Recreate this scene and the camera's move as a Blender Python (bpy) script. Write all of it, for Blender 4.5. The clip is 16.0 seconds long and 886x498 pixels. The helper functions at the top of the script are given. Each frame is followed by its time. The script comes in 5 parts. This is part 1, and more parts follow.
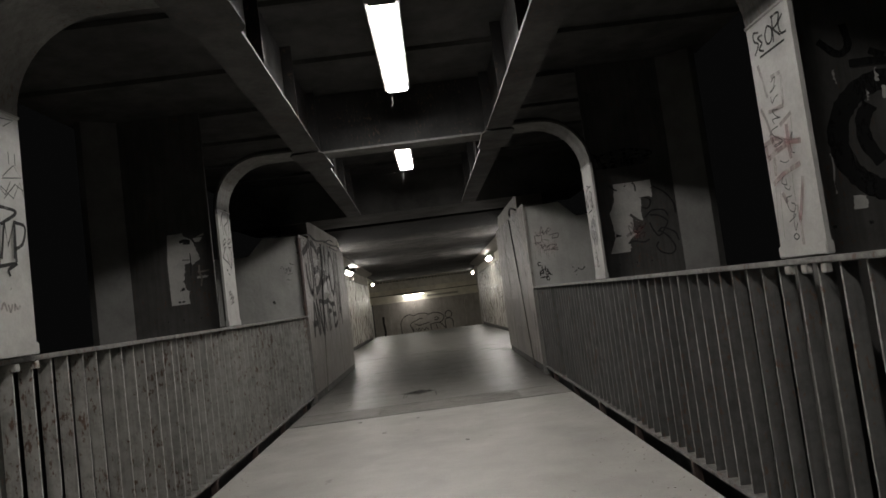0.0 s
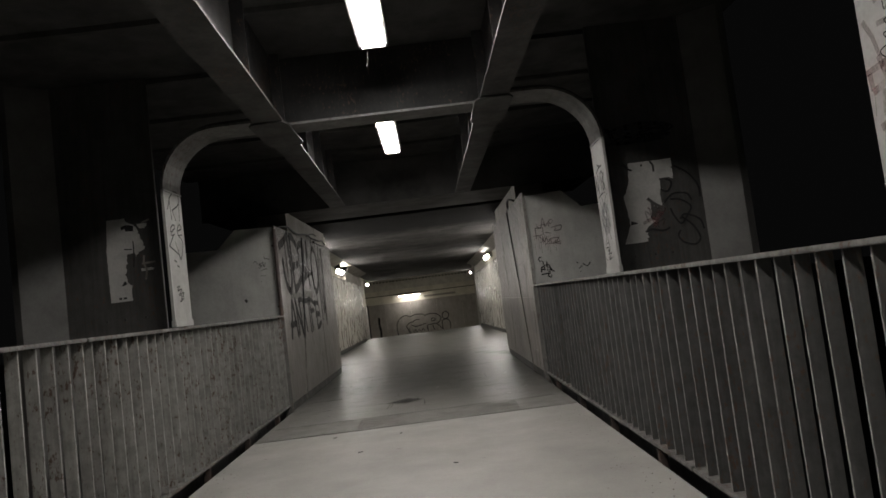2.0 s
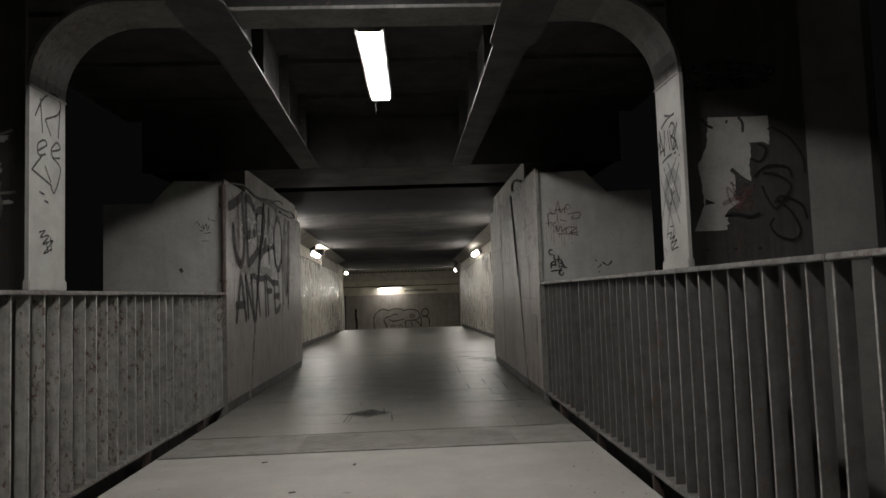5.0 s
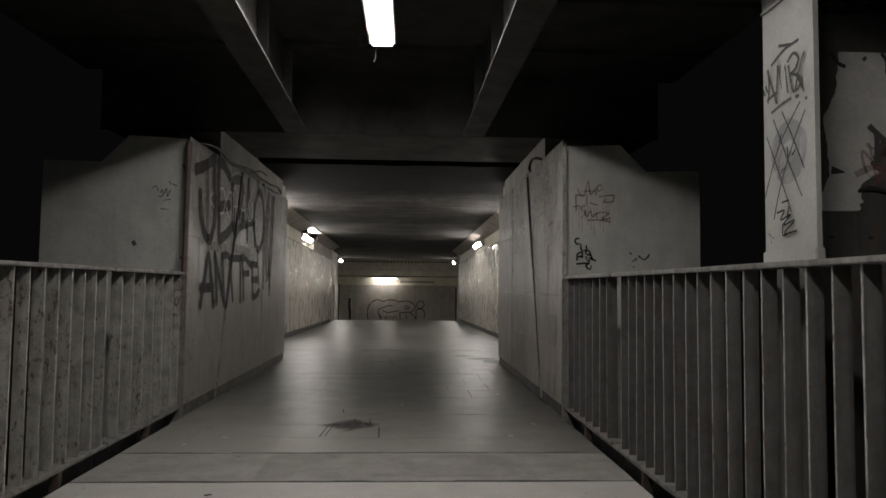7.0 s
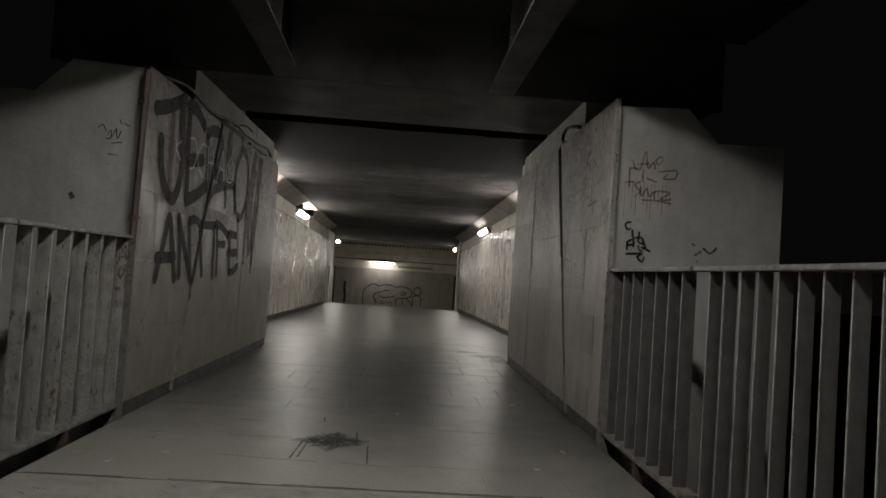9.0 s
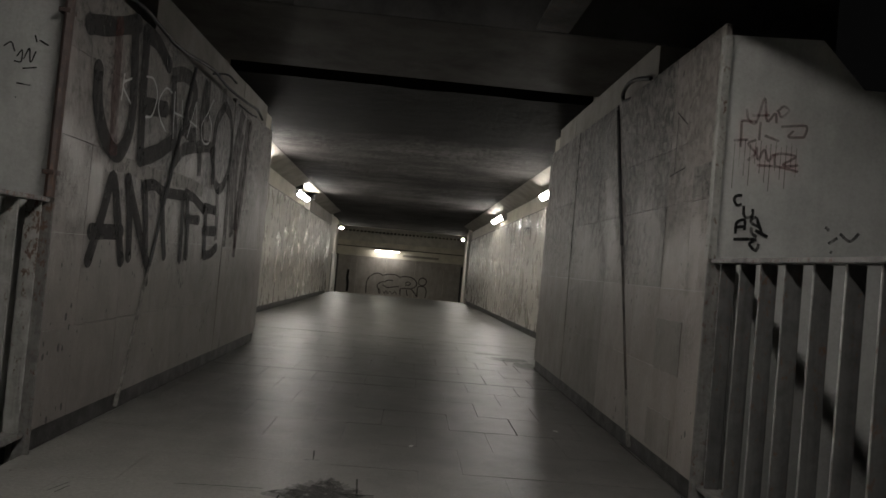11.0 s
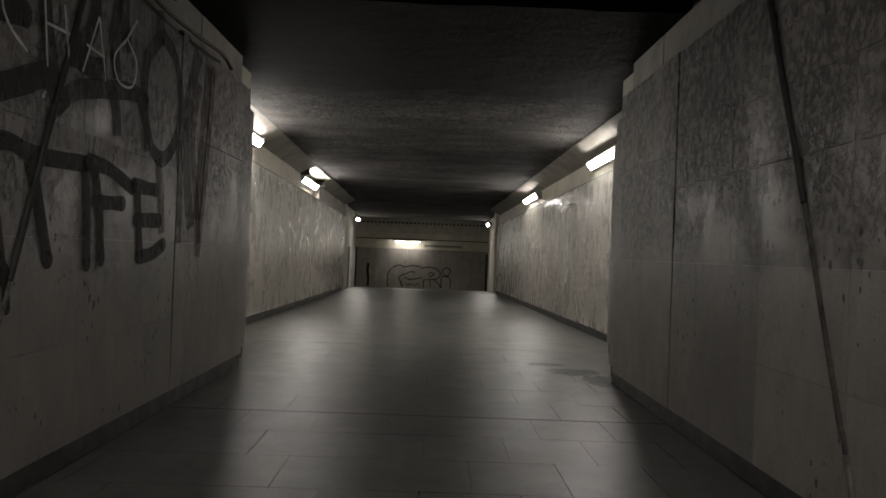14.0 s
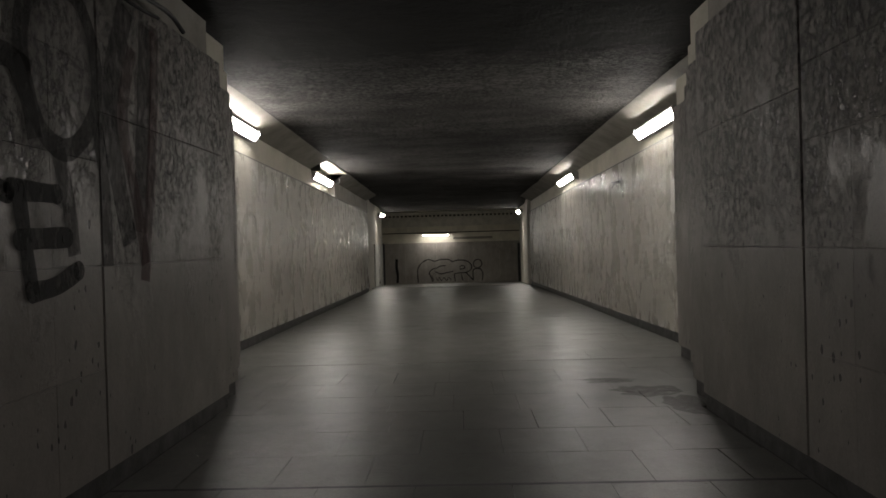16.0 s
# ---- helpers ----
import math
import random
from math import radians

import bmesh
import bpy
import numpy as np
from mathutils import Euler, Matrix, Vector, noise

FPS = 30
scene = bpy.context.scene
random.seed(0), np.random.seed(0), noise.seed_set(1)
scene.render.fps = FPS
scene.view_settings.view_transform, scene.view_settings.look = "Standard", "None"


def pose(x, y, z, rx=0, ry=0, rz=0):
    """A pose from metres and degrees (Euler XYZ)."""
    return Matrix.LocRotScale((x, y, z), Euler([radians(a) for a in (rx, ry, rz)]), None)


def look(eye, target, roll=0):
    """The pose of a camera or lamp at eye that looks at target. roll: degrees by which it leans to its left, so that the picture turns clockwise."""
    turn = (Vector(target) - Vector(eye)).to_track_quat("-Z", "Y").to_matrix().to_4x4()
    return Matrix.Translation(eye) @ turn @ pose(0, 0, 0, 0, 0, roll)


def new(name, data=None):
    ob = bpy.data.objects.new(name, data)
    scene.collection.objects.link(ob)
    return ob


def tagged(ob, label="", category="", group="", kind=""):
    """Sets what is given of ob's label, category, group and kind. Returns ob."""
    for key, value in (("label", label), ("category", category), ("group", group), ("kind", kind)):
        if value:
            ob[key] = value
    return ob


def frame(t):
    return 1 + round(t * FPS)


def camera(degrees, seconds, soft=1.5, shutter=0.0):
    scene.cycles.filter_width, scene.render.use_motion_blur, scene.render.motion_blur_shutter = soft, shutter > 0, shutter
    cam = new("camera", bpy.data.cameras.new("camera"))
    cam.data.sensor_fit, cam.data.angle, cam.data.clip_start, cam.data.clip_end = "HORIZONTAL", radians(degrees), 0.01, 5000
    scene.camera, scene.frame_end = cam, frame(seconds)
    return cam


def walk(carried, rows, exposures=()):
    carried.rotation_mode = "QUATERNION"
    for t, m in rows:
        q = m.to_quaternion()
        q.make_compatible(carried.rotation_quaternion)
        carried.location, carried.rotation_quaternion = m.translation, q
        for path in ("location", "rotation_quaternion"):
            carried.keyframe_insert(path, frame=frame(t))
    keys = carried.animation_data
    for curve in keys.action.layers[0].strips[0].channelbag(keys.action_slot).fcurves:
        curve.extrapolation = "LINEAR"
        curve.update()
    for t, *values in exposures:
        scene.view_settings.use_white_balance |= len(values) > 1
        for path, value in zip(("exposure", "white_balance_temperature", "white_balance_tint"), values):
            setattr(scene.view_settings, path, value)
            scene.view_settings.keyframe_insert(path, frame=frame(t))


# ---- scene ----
cam = camera(66.0, 16.0, soft=1.6)
PATH = [
    (0, (0.194, 0.494, 1.132), (0.233, 2.489, 1.268), -7.3),
    (0.5, (0.212, 0.676, 1.14), (0.25, 2.671, 1.276), -7.5),
    (1, (0.237, 0.879, 1.125), (0.275, 2.874, 1.261), -7.6),
    (1.5, (0.277, 1.119, 1.102), (0.315, 3.114, 1.24), -7.4),
    (2, (0.292, 1.34, 1.087), (0.335, 3.335, 1.226), -7.1),
    (2.5, (0.288, 1.575, 1.079), (0.338, 3.569, 1.217), -6.5),
    (3, (0.281, 1.818, 1.085), (0.338, 3.813, 1.22), -5.5),
    (3.5, (0.279, 2.066, 1.07), (0.345, 4.06, 1.205), -4.7),
    (4, (0.282, 2.35, 1.052), (0.358, 4.344, 1.188), -3.7),
    (6.5, (0.268, 3.645, 1.007), (0.359, 5.64, 1.123), -0.0),
    (7, (0.259, 3.923, 1.009), (0.353, 5.918, 1.12), 0.6),
    (7.5, (0.241, 4.189, 1.011), (0.337, 6.184, 1.112), 1.3),
    (8, (0.227, 4.453, 1.008), (0.323, 6.449, 1.102), 2.2),
    (8.5, (0.209, 4.723, 0.997), (0.308, 6.719, 1.084), 3.1),
    (9, (0.2, 5.004, 0.99), (0.3, 7.0, 1.066), 3.9),
    (11.5, (0.093, 6.473, 0.954), (0.183, 8.471, 1.0), 5.2),
    (12, (0.08, 6.756, 0.947), (0.162, 8.754, 0.99), 4.8),
    (12.5, (0.061, 7.084, 0.952), (0.133, 9.082, 0.985), 4.3),
    (13, (0.051, 7.362, 0.961), (0.114, 9.361, 0.986), 3.8),
    (13.5, (0.048, 7.637, 0.962), (0.098, 9.636, 0.979), 3.0),
    (14, (0.035, 7.922, 0.955), (0.069, 9.922, 0.966), 2.2),
    (14.5, (0.018, 8.207, 0.959), (0.032, 10.207, 0.96), 1.2),
    (15, (0.018, 8.493, 0.974), (0.008, 10.493, 0.967), 0.3),
    (15.5, (0.033, 8.805, 0.991), (-0.002, 10.804, 0.977), -0.8),
    (16, (0.055, 9.076, 1.005), (0.001, 11.076, 0.99), -1.6),
]
walk(cam, [(t, look(eye, target, roll)) for t, eye, target, roll in PATH],
     [(0.0, 0.08), (8.0, 0.0), (12.0, -0.2), (14.0, -0.35), (16.0, -0.5)])

# ---- light and air ----
world = bpy.data.worlds.new("night")
world.use_nodes = True
world.node_tree.nodes["Background"].inputs[0].default_value = (0.6, 0.6, 0.6, 1)
world.node_tree.nodes["Background"].inputs[1].default_value = 0.0035
scene.world = world
TUBE = 66.0        # glow of the walkway lamps
TUBE_WALL = 152.0   # glow of the lamps in the passage
TUBE_FAR = 230.0

# ---- materials ----


class Mat:
    """A node material: builder with a few shorthands."""

    def __init__(self, name, rough=0.6, metal=0.0):
        self.m = bpy.data.materials.new(name)
        self.m.use_nodes = True
        self.t = self.m.node_tree
        self.bsdf = self.t.nodes["Principled BSDF"]
        self.bsdf.inputs["Roughness"].default_value = rough
        self.bsdf.inputs["Metallic"].default_value = metal
        self.tc = self.t.nodes.new("ShaderNodeTexCoord")
        self.geo = self.t.nodes.new("ShaderNodeNewGeometry")

    def n(self, kind, **props):
        node = self.t.nodes.new(kind)
        for k, v in props.items():
            if k == "operation":
                node.operation = v
            elif k == "data_type":
                node.data_type = v
            elif k == "blend_type":
                node.blend_type = v
            elif k == "feature":
                node.feature = v
        return node

    def link(self, a, b):
        self.t.links.new(a, b)

    def noise(self, scale, detail=6, rough=0.6, stretch=(1, 1, 1), shift=(0, 0, 0)):
        mp = self.n("ShaderNodeMapping")
        mp.inputs["Scale"].default_value = stretch
        mp.inputs["Location"].default_value = shift
        self.link(self.geo.outputs["Position"], mp.inputs["Vector"])
        nz = self.n("ShaderNodeTexNoise")
        nz.inputs["Scale"].default_value = scale
        nz.inputs["Detail"].default_value = detail
        nz.inputs["Roughness"].default_value = rough
        self.link(mp.outputs[0], nz.inputs["Vector"])
        return nz.outputs["Fac"]

    def ramp(self, fac, stops):
        r = self.n("ShaderNodeValToRGB")
        el = r.color_ramp.elements
        while len(el) < len(stops):
            el.new(0.5)
        for e, (p, c) in zip(el, stops):
            e.position = p
            e.color = (c, c, c, 1) if isinstance(c, (int, float)) else (*c, 1)
        self.link(fac, r.inputs[0])
        return r.outputs[0]

    def mix(self, fac, a, b, mode="MIX"):
        x = self.n("ShaderNodeMix", data_type="RGBA", blend_type=mode)
        for sock, v in ((x.inputs[0], fac), (x.inputs[6], a), (x.inputs[7], b)):
            if isinstance(v, (int, float)):
                sock.default_value = v if sock == x.inputs[0] else (v, v, v, 1)
            elif isinstance(v, tuple):
                sock.default_value = (*v, 1)
            else:
                self.link(v, sock)
        return x.outputs[2]

    def math(self, op, a, b=0.0):
        x = self.n("ShaderNodeMath", operation=op)
        for sock, v in ((x.inputs[0], a), (x.inputs[1], b)):
            if isinstance(v, (int, float)):
                sock.default_value = v
            else:
                self.link(v, sock)
        return x.outputs[0]

    def color(self, c):
        if isinstance(c, tuple):
            self.bsdf.inputs["Base Color"].default_value = (*c, 1)
        else:
            self.link(c, self.bsdf.inputs["Base Color"])
        return self

    def rough(self, r):
        self.link(r, self.bsdf.inputs["Roughness"])
        return self

    def bump(self, *layers):
        last = None
        for height, strength, dist in layers:
            b = self.n("ShaderNodeBump")
            b.inputs["Strength"].default_value = strength
            b.inputs["Distance"].default_value = dist
            self.link(height, b.inputs["Height"])
            if last:
                self.link(last, b.inputs["Normal"])
            last = b.outputs[0]
        self.link(last, self.bsdf.inputs["Normal"])
        return self

    def cells(self, scale, stretch=0.5):
        """Distance to the middle of the nearest of many scattered cells on an upright face, and a random number for that cell."""
        sep = self.n("ShaderNodeSeparateXYZ")
        self.link(self.geo.outputs["Position"], sep.inputs[0])
        flat = self.n("ShaderNodeCombineXYZ")
        self.link(self.math("ADD", sep.outputs[1], self.math("MULTIPLY", sep.outputs[0], 0.9)), flat.inputs[0])
        self.link(self.math("MULTIPLY", self.math("ADD", sep.outputs[2], self.math("MULTIPLY", sep.outputs[0], 0.4)), stretch), flat.inputs[1])
        vo = self.n("ShaderNodeTexVoronoi", feature="F1")
        vo.voronoi_dimensions = "2D"
        vo.inputs["Scale"].default_value = scale
        self.link(flat.outputs[0], vo.inputs["Vector"])
        seed = self.n("ShaderNodeSeparateColor")
        self.link(vo.outputs["Color"], seed.inputs[0])
        return vo.outputs["Distance"], seed.outputs[0]

    def random(self):
        return self.n("ShaderNodeObjectInfo").outputs["Random"]


def concrete(name, low, high, rough_low=0.3, rough_high=0.6, pits=0.5, crust=0.0, spread=0.0, tone=0.0):
    """Old concrete slabs: soft clouds, water runs, clustered blowholes and, where asked, patches of broken crust."""
    m = Mat(name)
    m.bsdf.inputs["Specular IOR Level"].default_value = 0.4
    clouds = m.noise(1.2, 6, 0.6)
    mottle = m.noise(5, 6, 0.66, (1, 1, 0.7), (2, 6, 1))
    runs = m.noise(5, 6, 0.7, (1, 1, 0.2), (3, 1, 0))
    fine = m.noise(75, 4, 0.6)
    base = m.mix(m.ramp(clouds, [(0.25, 0.0), (0.75, 1.0)]), low, high)
    base = m.mix(0.5, base, m.ramp(mottle, [(0.34, 0.72), (0.64, 1.12)]), "MULTIPLY")
    base = m.mix(0.4, base, m.ramp(runs, [(0.36, 0.66), (0.6, 1.06)]), "MULTIPLY")
    base = m.mix(0.3, base, m.ramp(fine, [(0.34, 0.66), (0.62, 1.12)]), "MULTIPLY")
    hole, hole_seed = m.cells(24, 0.55)
    crowd = m.ramp(m.noise(2.0, 5, 0.65, (1, 1, 0.6), (5, 1, 8)), [(0.46, 0.0), (0.62, 1.0)])
    size = m.math("MULTIPLY", m.math("SUBTRACT", hole_seed, m.math("SUBTRACT", 0.95, m.math("MULTIPLY", crowd, 0.42))), 0.6)
    mask = m.ramp(m.math("ADD", m.math("SUBTRACT", hole, size), m.math("MULTIPLY", m.math("SUBTRACT", m.noise(60, 3, 0.6), 0.5), 0.14)), [(0.0, 0.0), (0.04, 1.0)])
    base = m.mix(pits, base, m.ramp(mask, [(0.0, 0.1), (1.0, 1.0)]), "MULTIPLY")
    layers = [(mask, 0.6, 0.006), (fine, 0.3, 0.002), (m.noise(9, 5, 0.6), 0.35, 0.010)]
    if crust:
        flake = m.noise(26, 7, 0.75, (1, 1, 0.8), (1, 2, 3))
        sep = m.n("ShaderNodeSeparateXYZ")
        m.link(m.geo.outputs["Position"], sep.inputs[0])
        high_up = m.math("MULTIPLY", m.math("SUBTRACT", m.math("MINIMUM", sep.outputs[2], 1.75), 1.2), 0.22)
        where = m.ramp(m.math("ADD", m.noise(2.4, 6, 0.68, (1, 1, 0.7), (6, 3, 1)), high_up), [(0.43 - spread, 0.0), (0.66 - spread, 1.0)])
        shape = m.ramp(flake, [(0.42, 0.0), (0.5, 0.75), (0.62, 1.0)])
        base = m.mix(m.math("MULTIPLY", where, crust), base, m.mix(1.0, base, m.ramp(flake, [(0.43, 0.08), (0.50, 0.72), (0.60, 1.15)]), "MULTIPLY"))
        layers.append((m.math("MULTIPLY", shape, where), 0.8, 0.006))
    if tone:
        base = m.mix(tone, base, m.ramp(m.random(), [(0.0, 0.74), (0.5, 1.0), (1.0, 1.14)]), "MULTIPLY")
    m.color(base)
    varnish = m.noise(7, 5, 0.7, (1, 1, 0.6), (1, 9, 2))
    m.rough(m.ramp(varnish, [(0.34, rough_low), (0.66, rough_high)]))
    m.bump(*layers)
    return m.m


def worn_wall(name):
    """Varnished passage wall: cloudy with faint upright wash marks, glossy where the varnish has lasted."""
    m = Mat(name)
    m.bsdf.inputs["Specular IOR Level"].default_value = 0.75
    clouds = m.noise(1.3, 6, 0.62, (1, 1, 0.7))
    wash = m.noise(5, 6, 0.65, (1, 1, 0.5))
    blots = m.noise(9, 6, 0.7, (1, 1, 0.6), (5, 2, 1))
    fine = m.noise(55, 5, 0.65)
    base = m.mix(m.ramp(clouds, [(0.34, 0.0), (0.66, 1.0)]), (0.25, 0.238, 0.205), (0.37, 0.352, 0.304))
    base = m.mix(0.6, base, m.ramp(wash, [(0.34, 0.74), (0.62, 1.06)]), "MULTIPLY")
    base = m.mix(0.4, base, m.ramp(blots, [(0.34, 0.74), (0.6, 1.05)]), "MULTIPLY")
    base = m.mix(0.5, base, m.ramp(fine, [(0.3, 0.84), (0.65, 1.05)]), "MULTIPLY")
    m.color(base)
    m.rough(m.ramp(m.noise(4, 6, 0.65, (1, 1, 0.6), (4, 4, 0)), [(0.36, 0.19), (0.62, 0.38)]))
    m.bump((fine, 0.25, 0.002), (m.noise(12, 6, 0.7, (1, 1, 0.95)), 0.9, 0.012))
    return m.m


def painted(name, col, rough=0.5, dirt=0.5, rust=0.0, bump=0.2, metal=0.0, scale=9):
    """Old paint with grime, and rust spots where asked."""
    m = Mat(name, rough, metal)
    grime = m.noise(scale, 6, 0.65)
    fine = m.noise(70, 5, 0.6)
    dark = tuple(c * (1 - dirt) for c in col)
    base = m.mix(m.ramp(grime, [(0.3, 0.0), (0.6, 1.0)]), dark, col)
    base = m.mix(0.4, base, m.ramp(fine, [(0.3, 0.75), (0.6, 1.05)]), "MULTIPLY")
    if rust:
        spot = m.noise(48, 6, 0.72, (1, 1, 0.5), (5, 5, 5))
        where = m.noise(3.1, 4, 0.6, (1, 1, 0.7), (2, 3, 4))
        spot = m.math("ADD", spot, m.math("MULTIPLY", m.math("SUBTRACT", where, 0.5), 0.35))
        base = m.mix(m.ramp(spot, [(0.60 - rust * 0.06, 0.0), (0.66 - rust * 0.05, 1.0)]), base, (0.085, 0.05, 0.034))
        drip = m.noise(30, 5, 0.65, (1, 1, 0.06), (8, 1, 3))
        base = m.mix(0.55, base, m.ramp(drip, [(0.36, 0.55), (0.58, 1.08)]), "MULTIPLY")
    m.color(base)
    m.rough(m.ramp(grime, [(0.3, min(1.0, rough + 0.2)), (0.65, rough)]))
    m.bump((fine, bump, 0.002), (m.noise(14, 4, 0.5), bump, 0.006))
    return m.m


def blistered(name, col):
    """Thick old wall paint with runs of small blisters."""
    m = Mat(name, 0.5)
    grime = m.noise(3.5, 6, 0.65)
    fine = m.noise(70, 5, 0.6)
    base = m.mix(m.ramp(grime, [(0.3, 0.0), (0.62, 1.0)]), tuple(v * 0.8 for v in col), col)
    base = m.mix(0.4, base, m.ramp(fine, [(0.3, 0.78), (0.6, 1.05)]), "MULTIPLY")
    base = m.mix(0.5, base, m.ramp(m.noise(7, 6, 0.65, (1, 1, 0.15)), [(0.36, 0.8), (0.58, 1.04)]), "MULTIPLY")
    m.color(base)
    blister = m.ramp(m.noise(38, 2, 0.4, (1, 1, 1), (2, 2, 7)), [(0.55, 0.0), (0.66, 1.0)])
    where = m.ramp(m.noise(1.8, 4, 0.6, (1, 1, 1), (4, 1, 9)), [(0.52, 0.0), (0.66, 1.0)])
    m.bump((m.math("MULTIPLY", blister, where), 0.5, 0.003), (fine, 0.3, 0.002), (m.noise(12, 4, 0.5), 0.5, 0.008))
    return m.m


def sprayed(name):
    """Rough sprayed ceiling, dark with soot; the dimness of its first bay is put into the colour."""
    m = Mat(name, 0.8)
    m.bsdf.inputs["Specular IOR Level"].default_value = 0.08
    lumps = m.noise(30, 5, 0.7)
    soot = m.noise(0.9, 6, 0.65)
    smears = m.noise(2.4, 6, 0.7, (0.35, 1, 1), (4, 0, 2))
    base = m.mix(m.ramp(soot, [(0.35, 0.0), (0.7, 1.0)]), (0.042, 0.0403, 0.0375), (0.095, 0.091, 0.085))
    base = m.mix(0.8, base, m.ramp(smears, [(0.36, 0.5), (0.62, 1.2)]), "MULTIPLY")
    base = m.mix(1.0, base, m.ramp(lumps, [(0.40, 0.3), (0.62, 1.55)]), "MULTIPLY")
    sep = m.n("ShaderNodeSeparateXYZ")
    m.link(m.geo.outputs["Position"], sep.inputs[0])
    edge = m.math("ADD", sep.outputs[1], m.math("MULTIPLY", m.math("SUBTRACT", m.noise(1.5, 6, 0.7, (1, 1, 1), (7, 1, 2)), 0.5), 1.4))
    # Near-black colour up to about y 14.2, for the dimness ahead of the lamps.
    past_dim_bay = m.ramp(m.math("SUBTRACT", edge, 14.2), [(0.0, 0.0), (0.5, 1.0)])
    m.color(m.mix(past_dim_bay, (0.0125, 0.012, 0.0113), base))
    m.bump((m.math("MULTIPLY", lumps, m.math("ADD", m.math("MULTIPLY", past_dim_bay, 0.75), 0.25)), 1.0, 0.03), (m.noise(4, 4, 0.6), 0.5, 0.04))
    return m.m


def floor_coat(name):
    """Pale worn coating of the walkway."""
    m = Mat(name)
    clouds = m.noise(1.4, 6, 0.6)
    fine = m.noise(55, 5, 0.65)
    base = m.mix(m.ramp(clouds, [(0.3, 0.0), (0.7, 1.0)]), (0.275, 0.268, 0.245), (0.36, 0.35, 0.322))
    base = m.mix(0.35, base, m.ramp(fine, [(0.28, 0.7), (0.55, 1.0)]), "MULTIPLY")
    spots = m.noise(6.5, 4, 0.55, (1, 1, 1), (2, 8, 0))
    base = m.mix(m.ramp(spots, [(0.69, 0.0), (0.73, 0.55)]), base, (0.11, 0.103, 0.096))
    m.color(base)
    m.rough(m.ramp(m.noise(2.5, 5, 0.6, (1, 1, 1), (9, 0, 0)), [(0.35, 0.36), (0.65, 0.55)]))
    m.bump((fine, 0.12, 0.002), (m.noise(8, 4, 0.5), 0.18, 0.006))
    return m.m


def slab(name):
    """Stone slabs, grimy and worn, with a coarse grain whose sparkle is partly put into the colour."""
    m = Mat(name)
    clouds = m.noise(2.2, 6, 0.65)
    blots = m.noise(8, 6, 0.7, (1, 1, 1), (3, 7, 0))
    fine = m.noise(60, 5, 0.7)
    grain = m.noise(75, 3, 0.65, (1, 1, 1), (6, 6, 0))
    base = m.mix(m.ramp(clouds, [(0.3, 0.0), (0.7, 1.0)]), (0.058, 0.0565, 0.051), (0.10, 0.097, 0.088))
    base = m.mix(0.6, base, m.ramp(blots, [(0.32, 0.66), (0.6, 1.05)]), "MULTIPLY")
    base = m.mix(0.6, base, m.ramp(fine, [(0.3, 0.6), (0.62, 1.08)]), "MULTIPLY")
    # Light and dark specks in the colour give part of the grain's sparkle.
    base = m.mix(0.7, base, m.ramp(grain, [(0.3, 0.5), (0.7, 1.5)]), "MULTIPLY")
    base = m.mix(1.0, base, m.ramp(m.random(), [(0.0, 0.95), (1.0, 1.05)]), "MULTIPLY")
    sep = m.n("ShaderNodeSeparateXYZ")
    m.link(m.geo.outputs["Position"], sep.inputs[0])
    reach = m.math("ADD", m.math("ADD", sep.outputs[1], m.math("MULTIPLY", sep.outputs[0], 0.55)), m.math("MULTIPLY", m.math("SUBTRACT", m.noise(2.4, 6, 0.7, (1, 1, 1), (1, 4, 0)), 0.5), 2.2))
    # Paler towards the walkway end, reaching further on the west side.
    pale_near = m.ramp(m.math("DIVIDE", m.math("SUBTRACT", reach, 8.0), 4.0), [(0.05, 0.85), (0.5, 0.0)])
    base = m.mix(pale_near, base, m.mix(0.6, (0.205, 0.198, 0.18), m.ramp(fine, [(0.3, 0.6), (0.62, 1.08)]), "MULTIPLY"))
    m.color(base)
    m.bsdf.inputs["Specular IOR Level"].default_value = 0.17
    worn = m.noise(4, 5, 0.65, (1, 1, 1), (3, 3, 0))
    m.rough(m.math("ADD", m.ramp(worn, [(0.3, 0.30), (0.7, 0.36)]), m.ramp(grain, [(0.35, 0.0), (0.65, 0.12)])))
    m.bump((grain, 0.5, 0.0024))
    return m.m


def glow(name, col, strength):
    m = Mat(name, 0.4)
    m.bsdf.inputs["Base Color"].default_value = (0.8, 0.8, 0.78, 1)
    m.bsdf.inputs["Emission Color"].default_value = (*col, 1)
    m.bsdf.inputs["Emission Strength"].default_value = strength
    return m.m


def spray(name, col, cover=0.9):
    """Sprayed or marked paint that lets the ground through in places."""
    m = Mat(name, 0.7)
    m.bsdf.inputs["Specular IOR Level"].default_value = 0.2
    m.color(m.mix(m.ramp(m.noise(12, 5, 0.6), [(0.3, 0.0), (0.7, 1.0)]), tuple(c * 0.7 for c in col), col))
    clear = m.n("ShaderNodeBsdfTransparent")
    both = m.n("ShaderNodeMixShader")
    worn = m.noise(20, 6, 0.7, (1, 1, 0.4))
    m.link(m.ramp(worn, [(0.3, max(0.0, cover - 0.5)), (0.5, cover)]), both.inputs[0])
    m.link(clear.outputs[0], both.inputs[1])
    m.link(m.bsdf.outputs[0], both.inputs[2])
    m.link(both.outputs[0], m.t.nodes["Material Output"].inputs["Surface"])
    return m.m


